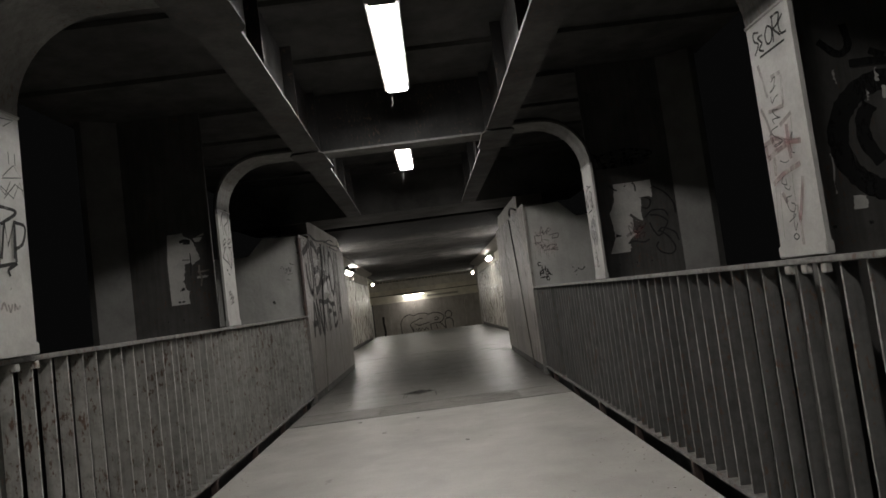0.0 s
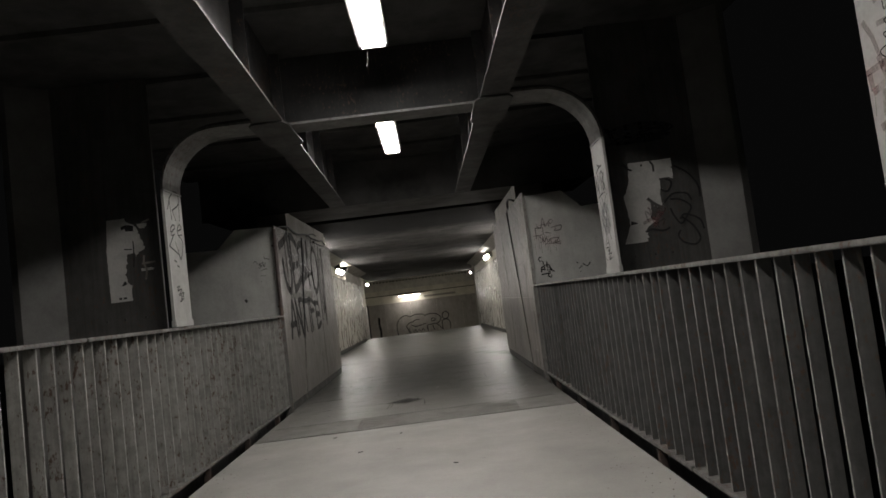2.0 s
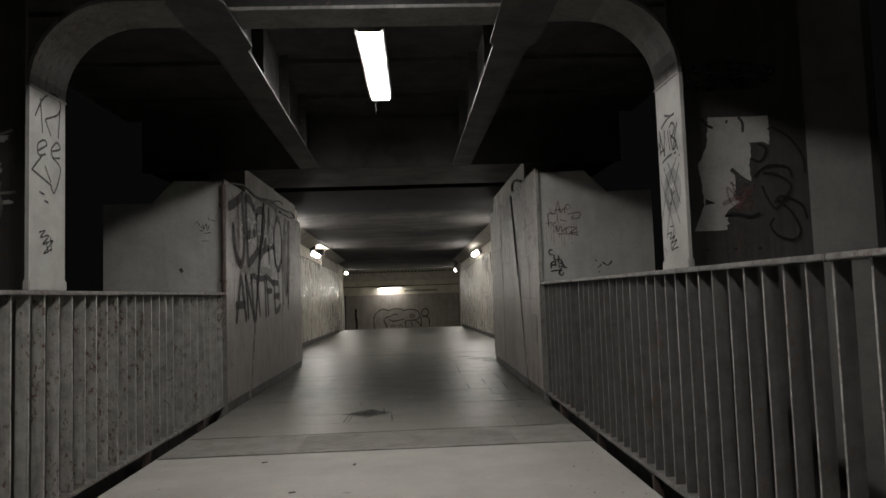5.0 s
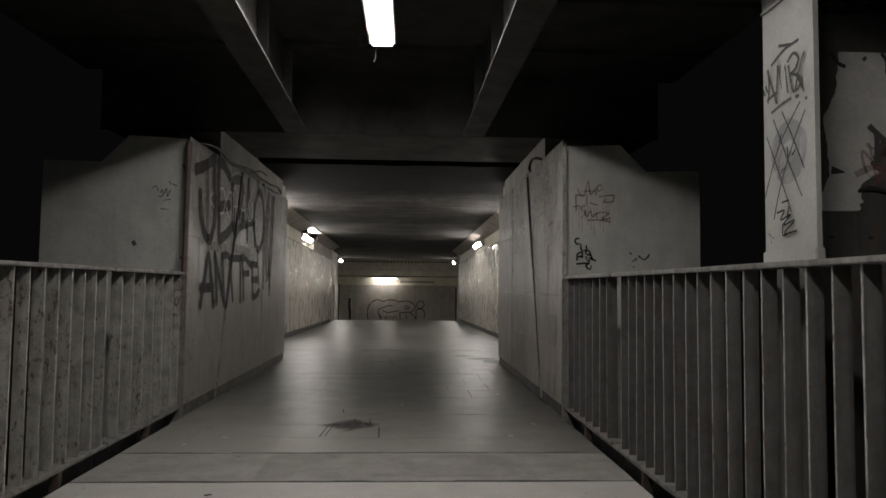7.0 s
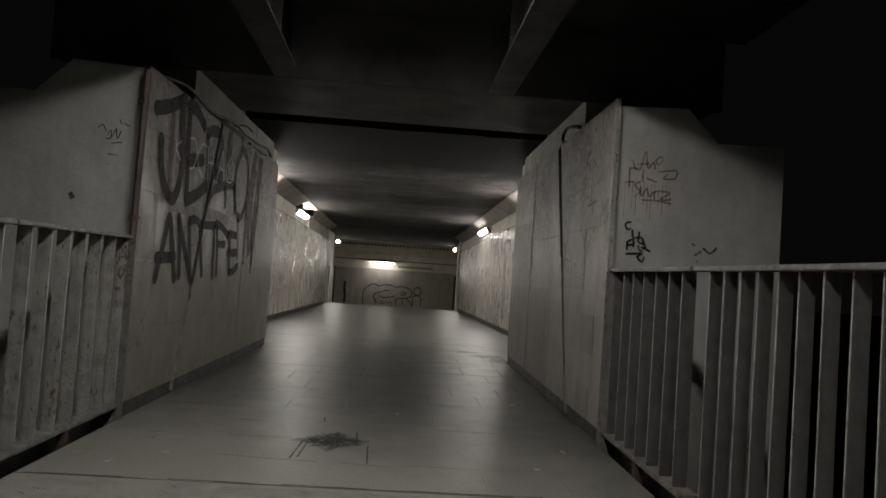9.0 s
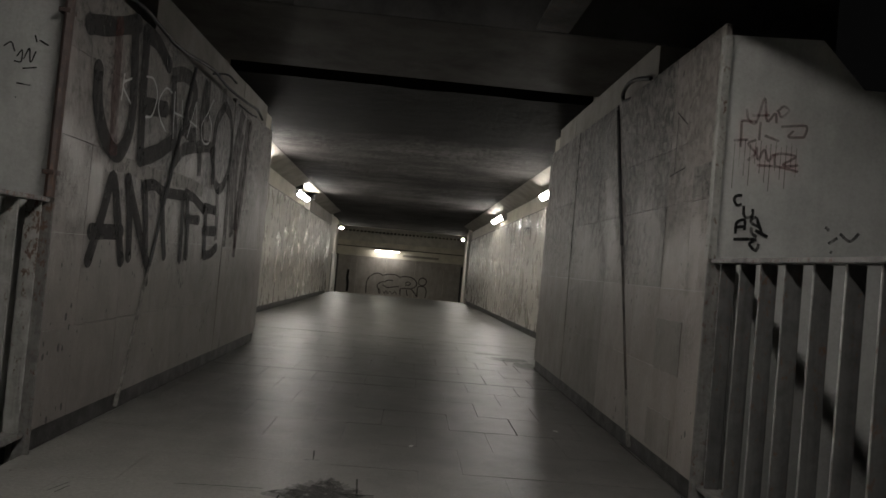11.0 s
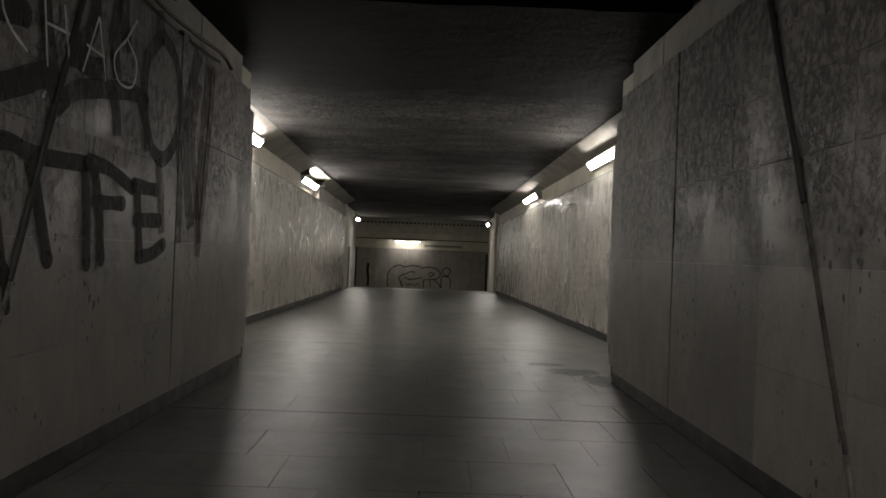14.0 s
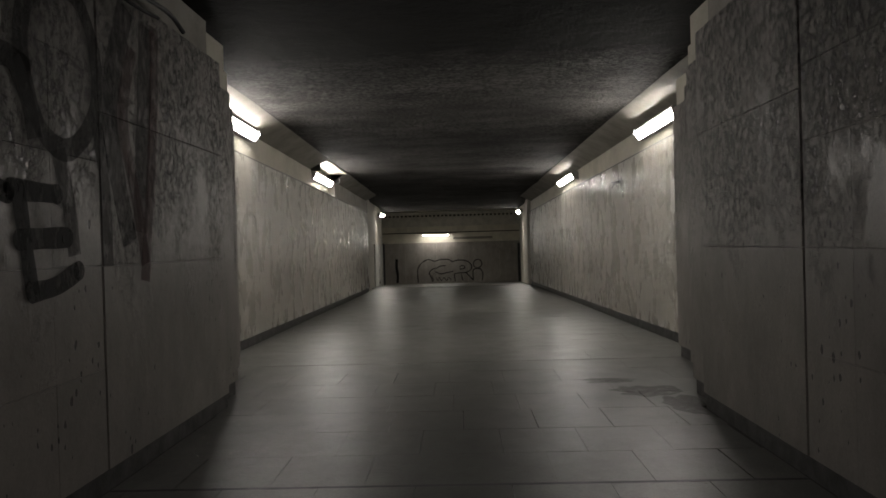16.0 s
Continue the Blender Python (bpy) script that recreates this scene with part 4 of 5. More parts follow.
for s in (WEST, EAST):
    pl = Plane((0, 6.36, 0), (1, 0, 0))
    scr = POST[6.30, s]
    if s < 0:
        torn(pl, [(-2.035, 1.945), (-2.048, 1.73), (-2.054, 1.72), (-2.051, 1.338)],
             [(-1.897, 1.945), (-1.858, 1.904), (-1.813, 1.88), (-1.806, 1.847), (-1.784, 1.794), (-1.76, 1.71), (-1.80, 1.69), (-1.89, 1.682), (-1.897, 1.625), (-1.918, 1.53), (-1.913, 1.482), (-1.878, 1.448), (-1.881, 1.338)], 4, scr, "torn white paper poster")
        torn(pl, [(-1.82, 1.895), (-1.80, 1.86)], [(-1.726, 1.895), (-1.745, 1.86)], 6, scr, "loose scrap of the torn poster", 8)
        torn(pl, [(-1.85, 1.70), (-1.84, 1.66)], [(-1.79, 1.70), (-1.825, 1.66)], 7, scr, "loose scrap of the torn poster", 8)
        torn(pl, [(-1.81, 1.565), (-1.81, 1.545)], [(-1.70, 1.56), (-1.72, 1.545)], 8, scr, "loose scrap of the torn poster", 5)
        marks("tear", pl, [[(-1.93, 1.872), (-1.89, 1.882), (-1.84, 1.872)], [(-1.90, 1.862), (-1.84, 1.858)]], 0.026, BLACK, scr, 0.006)
        marks("tear", pl, [[(-1.92, 1.718), (-1.86, 1.712)], [(-1.85, 1.77), (-1.85, 1.68), (-1.86, 1.58)]], 0.008, BLACK, scr, 0.006)
        marks("tear", pl, [[(-1.925, 1.478), (-1.965, 1.452)], [(-1.922, 1.47), (-1.95, 1.452)]], 0.02, BLACK, scr, 0.006, taper=0.9)
        marks("print_bar", pl, [[(-1.985, 1.362), (-1.965, 1.362)], [(-1.955, 1.362), (-1.93, 1.362)]], 0.016, BLACK, scr, 0.006)
        marks("scrape", pl, [[(-1.78, 1.90), (-1.72, 1.92)], [(-1.80, 1.60), (-1.70, 1.605)], [(-1.78, 1.66), (-1.785, 1.6), (-1.77, 1.55), (-1.78, 1.48)]], 0.014, PALE, scr, 0.004, label="paper remnants")
    else:
        torn(pl, [(1.845, 1.903), (1.828, 1.745), (1.777, 1.646), (1.793, 1.544), (1.801, 1.443), (1.768, 1.361), (1.738, 1.304)],
             [(2.178, 1.903), (2.173, 1.765), (2.11, 1.79), (2.048, 1.812), (2.069, 1.773), (2.08, 1.713), (2.057, 1.647), (2.07, 1.56), (2.02, 1.55), (1.985, 1.515), (1.964, 1.466), (2.005, 1.447), (1.943, 1.417), (1.915, 1.39), (1.935, 1.367), (1.924, 1.304)], 9, scr, "torn white paper poster")
        torn(pl, [(2.04, 1.82), (2.16, 1.752)], [(2.175, 1.82), (2.174, 1.752)], 10, scr, "torn white paper poster", 10)
        marks("tear", pl, [[(1.955, 1.625), (2.01, 1.575), (2.07, 1.54)], [(1.985, 1.59), (1.985, 1.535), (1.98, 1.48)], [(2.01, 1.57), (2.0, 1.52)]], 0.022, PLATE, scr, 0.006)
        marks("tear", pl, [[(2.01, 1.90), (2.03, 1.87), (2.03, 1.82)], [(1.95, 1.885), (1.94, 1.87)]], 0.014, PLATE, scr, 0.006)
        marks("tear", pl, [[(1.808, 1.455), (1.86, 1.448)]], 0.035, BLACK, scr, 0.006, taper=0.9)
        marks("scribble", pl, [[(2.184, 1.847), (2.283, 1.778), (2.343, 1.681), (2.351, 1.592)], [(2.105, 1.758), (2.143, 1.735), (2.143, 1.70), (2.11, 1.66), (2.06, 1.68)],
                               [(2.076, 1.578), (2.12, 1.62), (2.167, 1.64), (2.252, 1.627), (2.281, 1.574)], [(2.121, 1.60), (2.197, 1.587), (2.268, 1.532), (2.236, 1.467), (2.18, 1.411), (2.135, 1.473), (2.115, 1.533)],
                               [(2.175, 1.445), (2.22, 1.476), (2.318, 1.428), (2.345, 1.351)], [(2.185, 1.461), (2.263, 1.389), (2.305, 1.294), (2.266, 1.246), (2.183, 1.268), (2.146, 1.321), (2.167, 1.362)],
                               [(1.905, 1.377), (1.957, 1.391), (2.04, 1.373), (2.093, 1.391)], [(1.81, 1.90), (1.84, 1.86), (1.87, 1.845)]], 0.014, BLACK, scr, 0.007, label="black looping scribble")
        scrawl("scribble", pl, 1.93, 2.08, 1.40, 1.55, 5, 0.010, INK_PINK, scr, 5, "faded reddish scribble")
        marks("blot", pl, [[(1.90, 1.44), (1.97, 1.47), (2.02, 1.46)]], 0.024, INK_PINK, scr, 0.0045, label="faded red blot")
        scrawl("scribble", pl, 1.65, 2.25, 2.05, 2.2, 9, 0.014, INK_GREY, scr, 8, "faint grey scribble")
pl3 = Plane((0, 3.185, 0), (1, 0, 0))
ring = [(2.13 + 0.25 * math.cos(radians(a)), 1.545 + 0.235 * math.sin(radians(a))) for a in range(60, 450, 30)]
marks("graffiti", pl3, [ring], 0.085, INK_SOLID, POST[3.125, EAST], label="big black sprayed ring")
marks("graffiti", pl3, [[(2.03, 1.68), (1.99, 1.62), (1.99, 1.53), (2.04, 1.44)]], 0.06, INK_SOLID, POST[3.125, EAST], 0.005, label="black spray inside the ring")
marks("graffiti", pl3, [[(1.86, 1.96), (1.93, 1.90), (1.98, 1.93), (1.97, 2.02)], [(2.06, 1.90), (2.12, 1.87)], [(1.972, 1.855), (2.06, 1.857), (2.127, 1.85)]], 0.03, INK_SOLID, POST[3.125, EAST], 0.006, label="black spray")
for k, (u0, u1, v0, v1) in enumerate(((2.02, 2.04, 1.696, 1.741), (2.066, 2.093, 1.771, 1.828), (2.085, 2.12, 1.698, 1.752), (1.832, 1.852, 1.336, 1.50), (1.895, 1.962, 1.265, 1.32), (1.903, 1.914, 1.78, 1.838))):
    torn(pl3, [(u0 + 0.003, v1), (u0, v0)], [(u1 - 0.005, v1), (u1, v0)], 21 + k, POST[3.125, EAST], "remnant of a torn paper poster", 8)
torn(pl3, [(-2.1, 1.9), (-2.08, 1.3)], [(-1.85, 1.9), (-1.80, 1.7), (-1.9, 1.5), (-1.86, 1.3)], 22, POST[3.125, WEST], "torn paper poster")

# scribbles on the legs
e6 = Plane((1.615, 0, 0), (0, -1, 0))
m6 = FRAMES[6.30][EAST]
marks("tag", e6, [[(-6.404, 1.858), (-6.316, 1.887), (-6.218, 1.893)], [(-6.35, 1.915), (-6.266, 1.892)], [(-6.466, 1.789), (-6.448, 1.754)], [(-6.443, 1.792), (-6.429, 1.762)], [(-6.403, 1.676), (-6.337, 1.69), (-6.267, 1.697)],
                  [(-6.426, 1.72), (-6.415, 1.784), (-6.423, 1.849)], [(-6.423, 1.843), (-6.363, 1.702)], [(-6.435, 1.733), (-6.362, 1.747)], [(-6.246, 1.695), (-6.222, 1.694)], [(-6.185, 1.674), (-6.173, 1.67)],
                  [(-6.292, 1.834), (-6.25, 1.854), (-6.219, 1.824), (-6.244, 1.794), (-6.268, 1.787)], [(-6.284, 1.822), (-6.269, 1.758), (-6.254, 1.715)], [(-6.268, 1.787), (-6.206, 1.752), (-6.222, 1.72), (-6.254, 1.715)],
                  [(-6.181, 1.838), (-6.221, 1.772), (-6.238, 1.72)], [(-6.236, 1.777), (-6.192, 1.701)]], 0.012, INK_GREY, m6, label="grey marker tag with an arrow")
marks("tag", e6, [[(-6.363, 1.702), (-6.351, 1.845), (-6.327, 1.747), (-6.303, 1.829), (-6.286, 1.72)]], 0.012, INK_GREY, m6, 0.006, straight=True)
marks("tag", e6, [[(-6.218, 1.671), (-6.34, 1.561), (-6.413, 1.455), (-6.467, 1.351)], [(-6.333, 1.664), (-6.266, 1.554), (-6.198, 1.432)], [(-6.186, 1.634), (-6.274, 1.518), (-6.353, 1.385), (-6.399, 1.272)], [(-6.391, 1.649), (-6.308, 1.496), (-6.213, 1.337)], [(-6.44, 1.594), (-6.36, 1.446), (-6.28, 1.288)]], 0.007, INK_GREY, m6, label="crossed marker lines")
marks("tag", e6, [[(-6.372, 1.294), (-6.321, 1.298), (-6.347, 1.266), (-6.28, 1.279), (-6.331, 1.245), (-6.257, 1.257), (-6.323, 1.215), (-6.242, 1.219)], [(-6.337, 1.329), (-6.287, 1.332)], [(-6.29, 1.31), (-6.30, 1.27)], [(-6.33, 1.25), (-6.33, 1.21), (-6.30, 1.21)], [(-6.291, 1.526), (-6.288, 1.487)], [(-6.26, 1.49), (-6.24, 1.505)], [(-6.345, 1.55), (-6.325, 1.58)]], 0.007, INK_SOLID, m6, 0.007, label="small black tag")
marks("tag", e6, [[(-6.436, 1.24), (-6.419, 1.183)], [(-6.446, 1.225), (-6.401, 1.202)]], 0.006, INK_BROWN, m6, label="faint brown mark")
marks("haze", e6, [[(-6.36, 1.46), (-6.375, 1.54), (-6.29, 1.59), (-6.22, 1.53), (-6.26, 1.44), (-6.34, 1.44), (-6.30, 1.52)]], 0.075, INK_BLUE, m6, 0.0015, label="pale blue spray haze")
w6 = Plane((-1.515, 0, 0), (0, 1, 0))
m7 = FRAMES[6.30][WEST]
marks("tag", w6, [[(6.225, 2.042), (6.246, 1.874)], [(6.178, 1.942), (6.251, 2.048), (6.346, 2.097), (6.41, 2.069), (6.39, 2.005), (6.266, 1.947)], [(6.266, 1.947), (6.323, 1.875)], [(6.406, 2.032), (6.39, 1.88)],
                  [(6.198, 1.776), (6.279, 1.822), (6.255, 1.841), (6.202, 1.81), (6.209, 1.76), (6.274, 1.775)], [(6.328, 1.80), (6.406, 1.829), (6.374, 1.854), (6.324, 1.811), (6.338, 1.772), (6.406, 1.781)],
                  [(6.234, 1.758), (6.152, 1.68)], [(6.152, 1.68), (6.336, 1.626)], [(6.268, 1.717), (6.324, 1.642)], [(6.338, 1.772), (6.414, 1.723), (6.359, 1.599), (6.322, 1.619)], [(6.216, 1.58), (6.265, 1.573)], [(6.262, 1.544), (6.30, 1.536)]], 0.011, INK_GREY, m7, label="dark marker tag")
marks("tag", w6, [[(6.22, 1.384), (6.272, 1.397), (6.231, 1.362), (6.309, 1.376), (6.252, 1.328), (6.346, 1.354), (6.26, 1.284), (6.328, 1.308)], [(6.28, 1.35), (6.30, 1.29)], [(6.32, 1.37), (6.33, 1.30)]], 0.008, INK_SOLID, m7, label="small black tag")
e3 = Plane((1.635, 0, 0), (0, -1, 0))
m3 = FRAMES[3.125][EAST]
marks("tag", e3, [[(-3.19, 2.03), (-3.232, 2.04), (-3.234, 2.008), (-3.205, 1.985), (-3.243, 1.952)], [(-3.163, 2.01), (-3.203, 2.011), (-3.175, 1.98), (-3.205, 1.964), (-3.17, 1.945)], [(-3.118, 2.03), (-3.143, 2.0), (-3.135, 1.962), (-3.101, 1.966), (-3.09, 2.008), (-3.118, 2.03)],
                  [(-3.074, 2.05), (-3.087, 1.952)], [(-3.083, 2.049), (-3.023, 2.045), (-3.042, 2.008), (-3.072, 1.998), (-3.031, 1.958)], [(-2.997, 2.03), (-3.034, 2.005), (-3.024, 1.964), (-2.987, 1.959)], [(-3.204, 1.93), (-3.009, 1.932)]], 0.009, INK_SOLID, m3, label="black marker tag")
marks("tag", e3, [[(-3.269, 1.732), (-3.238, 1.677), (-3.220, 1.615)], [(-3.142, 1.633), (-3.050, 1.660)], [(-3.211, 1.702), (-3.092, 1.699)], [(-3.235, 1.907), (-3.213, 1.823), (-3.199, 1.761)], [(-3.152, 1.829), (-3.077, 1.828)], [(-3.075, 1.817), (-3.091, 1.702)], [(-3.106, 1.308), (-3.102, 1.224), (-3.105, 1.114)]], 0.017, INK_PINK, m3, straight=True, label="faded red sprayed letters")
marks("tag", e3, [[(-3.285, 1.580), (-3.186, 1.591), (-3.093, 1.554), (-3.012, 1.542)], [(-3.270, 1.576), (-3.265, 1.526)], [(-3.267, 1.519), (-3.202, 1.536), (-3.112, 1.549)], [(-3.220, 1.615), (-3.195, 1.538)], [(-3.090, 1.624), (-3.096, 1.544), (-3.095, 1.488)], [(-3.254, 1.411), (-3.168, 1.441), (-3.035, 1.459)], [(-3.215, 1.517), (-3.225, 1.442)], [(-3.202, 1.368), (-3.173, 1.323)], [(-3.038, 1.409), (-3.067, 1.329), (-3.102, 1.245)]], 0.021, INK_RED, m3, 0.004, straight=True, label="red sprayed letters")
marks("tag", e3, [[(-3.151, 1.810), (-3.116, 1.822), (-3.141, 1.781), (-3.169, 1.773), (-3.120, 1.788)], [(-3.168, 1.754), (-3.164, 1.727), (-3.140, 1.744), (-3.113, 1.749)], [(-3.130, 1.694), (-3.172, 1.700), (-3.149, 1.671), (-3.122, 1.659), (-3.164, 1.665), (-3.183, 1.663), (-3.170, 1.645)], [(-3.149, 1.631), (-3.201, 1.625), (-3.195, 1.604), (-3.131, 1.568), (-3.183, 1.557), (-3.194, 1.564), (-3.131, 1.565)], [(-3.087, 1.553), (-3.053, 1.585), (-3.069, 1.555)], [(-3.079, 1.543), (-3.074, 1.511), (-3.056, 1.504)], [(-3.171, 1.495), (-3.138, 1.481), (-3.107, 1.484)], [(-3.170, 1.434), (-3.190, 1.409), (-3.157, 1.395), (-3.157, 1.417)], [(-3.130, 1.386), (-3.146, 1.372), (-3.177, 1.392)], [(-3.130, 1.347), (-3.173, 1.341), (-3.162, 1.296), (-3.130, 1.284), (-3.117, 1.310), (-3.143, 1.321)], [(-3.176, 1.248), (-3.123, 1.269), (-3.140, 1.270), (-3.142, 1.211), (-3.118, 1.240)]], 0.0042, INK_SOLID, m3, 0.006, label="thin black marker line")
marks("ring", e3, [[(-3.143, 1.200), (-3.126, 1.186), (-3.148, 1.175), (-3.166, 1.188), (-3.143, 1.200)]], 0.005, INK_SOLID, m3, 0.006, label="small black ring")
marks("drip", e3, [[(-3.262, 1.506), (-3.270, 1.452)], [(-3.242, 1.405), (-3.254, 1.332), (-3.280, 1.194)], [(-3.212, 1.377), (-3.225, 1.291), (-3.236, 1.190)], [(-3.050, 1.643), (-3.054, 1.595)], [(-3.101, 1.433), (-3.109, 1.379), (-3.108, 1.322)]], 0.004, INK_PINK, m3, 0.005, straight=True)
w3 = Plane((-1.43, 0, 0), (0, 1, 0))
m2 = FRAMES[3.125][WEST]
marks("tag", w3, [[(3.05, 1.65), (3.10, 1.685), (3.166, 1.688), (3.221, 1.676), (3.118, 1.62)], [(3.11, 1.65), (3.09, 1.45)], [(3.204, 1.642), (3.198, 1.477)], [(3.203, 1.636), (3.27, 1.624), (3.25, 1.557), (3.20, 1.528)], [(3.06, 1.45), (3.197, 1.471), (3.143, 1.444), (3.15, 1.419)]], 0.014, INK_SOLID, m2, label="black marker tag")
marks("tag", w3, [[(3.101, 1.484), (3.135, 1.635), (3.146, 1.536), (3.20, 1.642), (3.183, 1.489)]], 0.014, INK_SOLID, m2, 0.006, straight=True)
marks("tag", w3, [[(3.153, 1.812), (3.231, 1.872), (3.277, 1.828), (3.152, 1.806)], [(3.138, 1.772), (3.212, 1.733), (3.264, 1.806), (3.295, 1.725)], [(3.151, 1.724), (3.231, 1.794), (3.291, 1.771)], [(3.10, 1.79), (3.16, 1.74), (3.20, 1.80)], [(3.20, 1.92), (3.20, 1.87)], [(3.24, 1.92), (3.24, 1.87)], [(3.16, 2.05), (3.25, 2.06), (3.18, 2.02)]], 0.005, INK_GREY, m2, straight=True, label="thin grey marker triangles")
marks("tag", w3, [[(3.08, 1.29), (3.10, 1.315), (3.115, 1.285)], [(3.125, 1.31), (3.135, 1.28), (3.15, 1.31)], [(3.16, 1.285), (3.165, 1.31), (3.18, 1.29), (3.20, 1.305)], [(3.145, 1.372), (3.15, 1.368)]], 0.010, INK_PINK, m2, label="faint pink marker letters")

# ---- graffiti on the mouth walls ----
wl = Plane((-HALF, 0, 0), (0, 1, 0))
g = CLAD[WEST]

SMOKE = spray("thin_black_spray", (0.02, 0.019, 0.018), 0.55)


def letter(strokes, width, mat=INK, lift=0.003, label="black sprayed letter"):
    """One sprayed letter: ribbons with round, slightly swollen ends."""
    bm = bmesh.new()
    rnd = random.Random(int(strokes[0][0][0] * 1000))
    for k, s in enumerate(strokes):
        way = [Vector((p[0], p[1], 0)) for p in s]
        way = smooth(way, 8) if len(way) > 2 else [way[0].lerp(way[1], i / 8) for i in range(9)]
        hgt = lift + 0.0006 * k
        last = None
        for i, p in enumerate(way):
            d = (way[min(i + 1, len(way) - 1)] - way[max(i - 1, 0)]).normalized()
            side = Vector((-d.y, d.x, 0)) * width * 0.5 * (1 + 0.14 * noise.noise((p.x * 7, p.y * 7, k)))
            pair = [bm.verts.new(wl.at((p + side * e).x, (p + side * e).y, hgt)) for e in (1, 0.33, -0.33, -1)]
            if last:
                for m_ in range(3):
                    bm.faces.new((last[m_], last[m_ + 1], pair[m_ + 1], pair[m_]))
            last = pair
        for p in ((way[0], way[-1]) if mat == INK else ()):
            ring_ = [bm.verts.new(wl.at(p.x + width * 0.53 * math.cos(a), p.y + width * 0.53 * math.sin(a), hgt + 0.0003)) for a in (0.4488 * q for q in range(14))]
            bm.faces.new(ring_)
    return part("graffiti", bm, mat, g, label, keep=True)


letter([[(9.37, 1.92), (9.60, 1.99), (9.88, 2.10)], [(9.84, 2.09), (9.90, 1.76), (9.90, 1.53), (9.79, 1.39), (9.64, 1.43), (9.52, 1.58), (9.49, 1.74)]], 0.098)
letter([[(10.0, 2.09), (10.03, 1.72), (10.07, 1.42)], [(10.01, 2.09), (10.16, 2.09), (10.36, 2.02)], [(10.04, 1.70), (10.37, 1.75)], [(10.07, 1.41), (10.28, 1.47), (10.51, 1.57)]], 0.10)
letter([[(10.43, 1.97), (10.60, 2.03), (10.78, 2.04), (10.88, 1.97), (10.84, 1.83), (10.67, 1.68)], [(10.46, 1.98), (10.52, 1.75), (10.60, 1.48)], [(10.70, 1.70), (10.86, 1.69), (10.99, 1.72)]], 0.095, INK_THIN)
letter([[(10.60, 1.46), (10.76, 1.57), (11.06, 1.64), (11.30, 1.68), (11.45, 1.65)], [(11.05, 1.64), (11.10, 1.55), (11.12, 1.44)], [(11.35, 1.68), (11.42, 1.56), (11.46, 1.42)], [(11.10, 2.12), (11.06, 1.90), (11.10, 1.70)]], 0.085, INK_THIN)
letter([[(11.60, 2.06), (11.43, 1.90), (11.40, 1.68), (11.50, 1.46), (11.68, 1.41), (11.86, 1.58), (11.88, 1.82), (11.78, 2.0), (11.60, 2.06)]], 0.085, INK_THIN)
letter([[(11.55, 2.18), (11.57, 2.10), (11.58, 2.02)], [(11.14, 2.15), (11.15, 2.0), (11.2, 1.85)]], 0.11, SMOKE, 0.002, "run-down grey spray")
letter([[(9.58, 0.84), (9.68, 1.06), (9.76, 1.26), (9.86, 1.06), (9.95, 0.84)], [(9.58, 0.975), (9.91, 0.985)]], 0.082)
letter([[(9.95, 1.27), (10.01, 1.08), (10.045, 0.86)], [(9.95, 1.27), (10.13, 1.04), (10.315, 0.82)], [(10.29, 0.84), (10.24, 1.05), (10.185, 1.26)]], 0.078)
letter([[(10.18, 1.265), (10.32, 1.285), (10.49, 1.26), (10.86, 1.275)], [(10.46, 1.22), (10.53, 1.02), (10.585, 0.87)]], 0.07)
letter([[(10.84, 1.27), (10.87, 1.05), (10.885, 0.85)]], 0.07)
letter([[(10.93, 1.25), (10.98, 1.08), (11.01, 0.87)], [(10.88, 1.29), (11.07, 1.275), (11.30, 1.215)], [(10.95, 1.12), (11.20, 1.13)]], 0.07)
letter([[(11.36, 1.23), (11.39, 1.05), (11.42, 0.88)], [(11.32, 1.23), (11.58, 1.23)], [(11.36, 1.06), (11.64, 1.07)], [(11.42, 0.875), (11.56, 0.89), (11.71, 0.94)]], 0.075)
letter([[(10.33, 0.82), (10.34, 0.70)]], 0.045, label="black drip")
letter([[(9.655, 2.06), (9.68, 1.7), (9.72, 1.37)]], 0.085, INK_BROWN, 0.007, "brown sprayed stroke")
letter([[(11.60, 1.40), (11.66, 1.2), (11.69, 1.0)], [(11.88, 1.55), (11.93, 1.3), (11.94, 0.95)]], 0.09, SMOKE, 0.002, "run-down grey spray")
letter([[(12.16, 2.13), (12.03, 1.8), (11.99, 1.58), (12.06, 1.28), (12.14, 1.05)], [(12.36, 2.1), (12.30, 1.6), (12.24, 1.1)]], 0.14, SMOKE, 0.0015, "run-down grey spray")
letter([[(12.44, 2.12), (12.42, 1.8), (12.38, 1.5), (12.27, 0.87)], [(12.20, 1.95), (12.10, 1.6), (12.22, 1.2), (12.28, 0.95)]], 0.09, INK_BROWN, 0.004, "faded brown spray")
marks("tag", wl, [[(9.76, 1.80), (9.75, 1.66)], [(9.85, 1.80), (9.75, 1.74), (9.865, 1.667)], [(10.03, 1.86), (10.14, 1.87), (10.21, 1.79), (10.16, 1.67), (10.07, 1.64)], [(10.44, 1.87), (10.33, 1.87), (10.24, 1.77), (10.28, 1.68), (10.39, 1.62)], [(10.48, 1.89), (10.52, 1.60)], [(10.62, 1.87), (10.67, 1.66)], [(10.50, 1.76), (10.67, 1.77)],
                  [(10.78, 1.65), (10.90, 1.92)], [(10.90, 1.92), (10.98, 1.66)], [(10.80, 1.77), (10.96, 1.76)], [(11.17, 1.91), (11.05, 1.79), (11.10, 1.69), (11.24, 1.70), (11.28, 1.82), (11.17, 1.91)], [(11.17, 1.91), (11.27, 2.03)]], 0.012, INK_WHITE, g, 0.009, label="thin white tag")
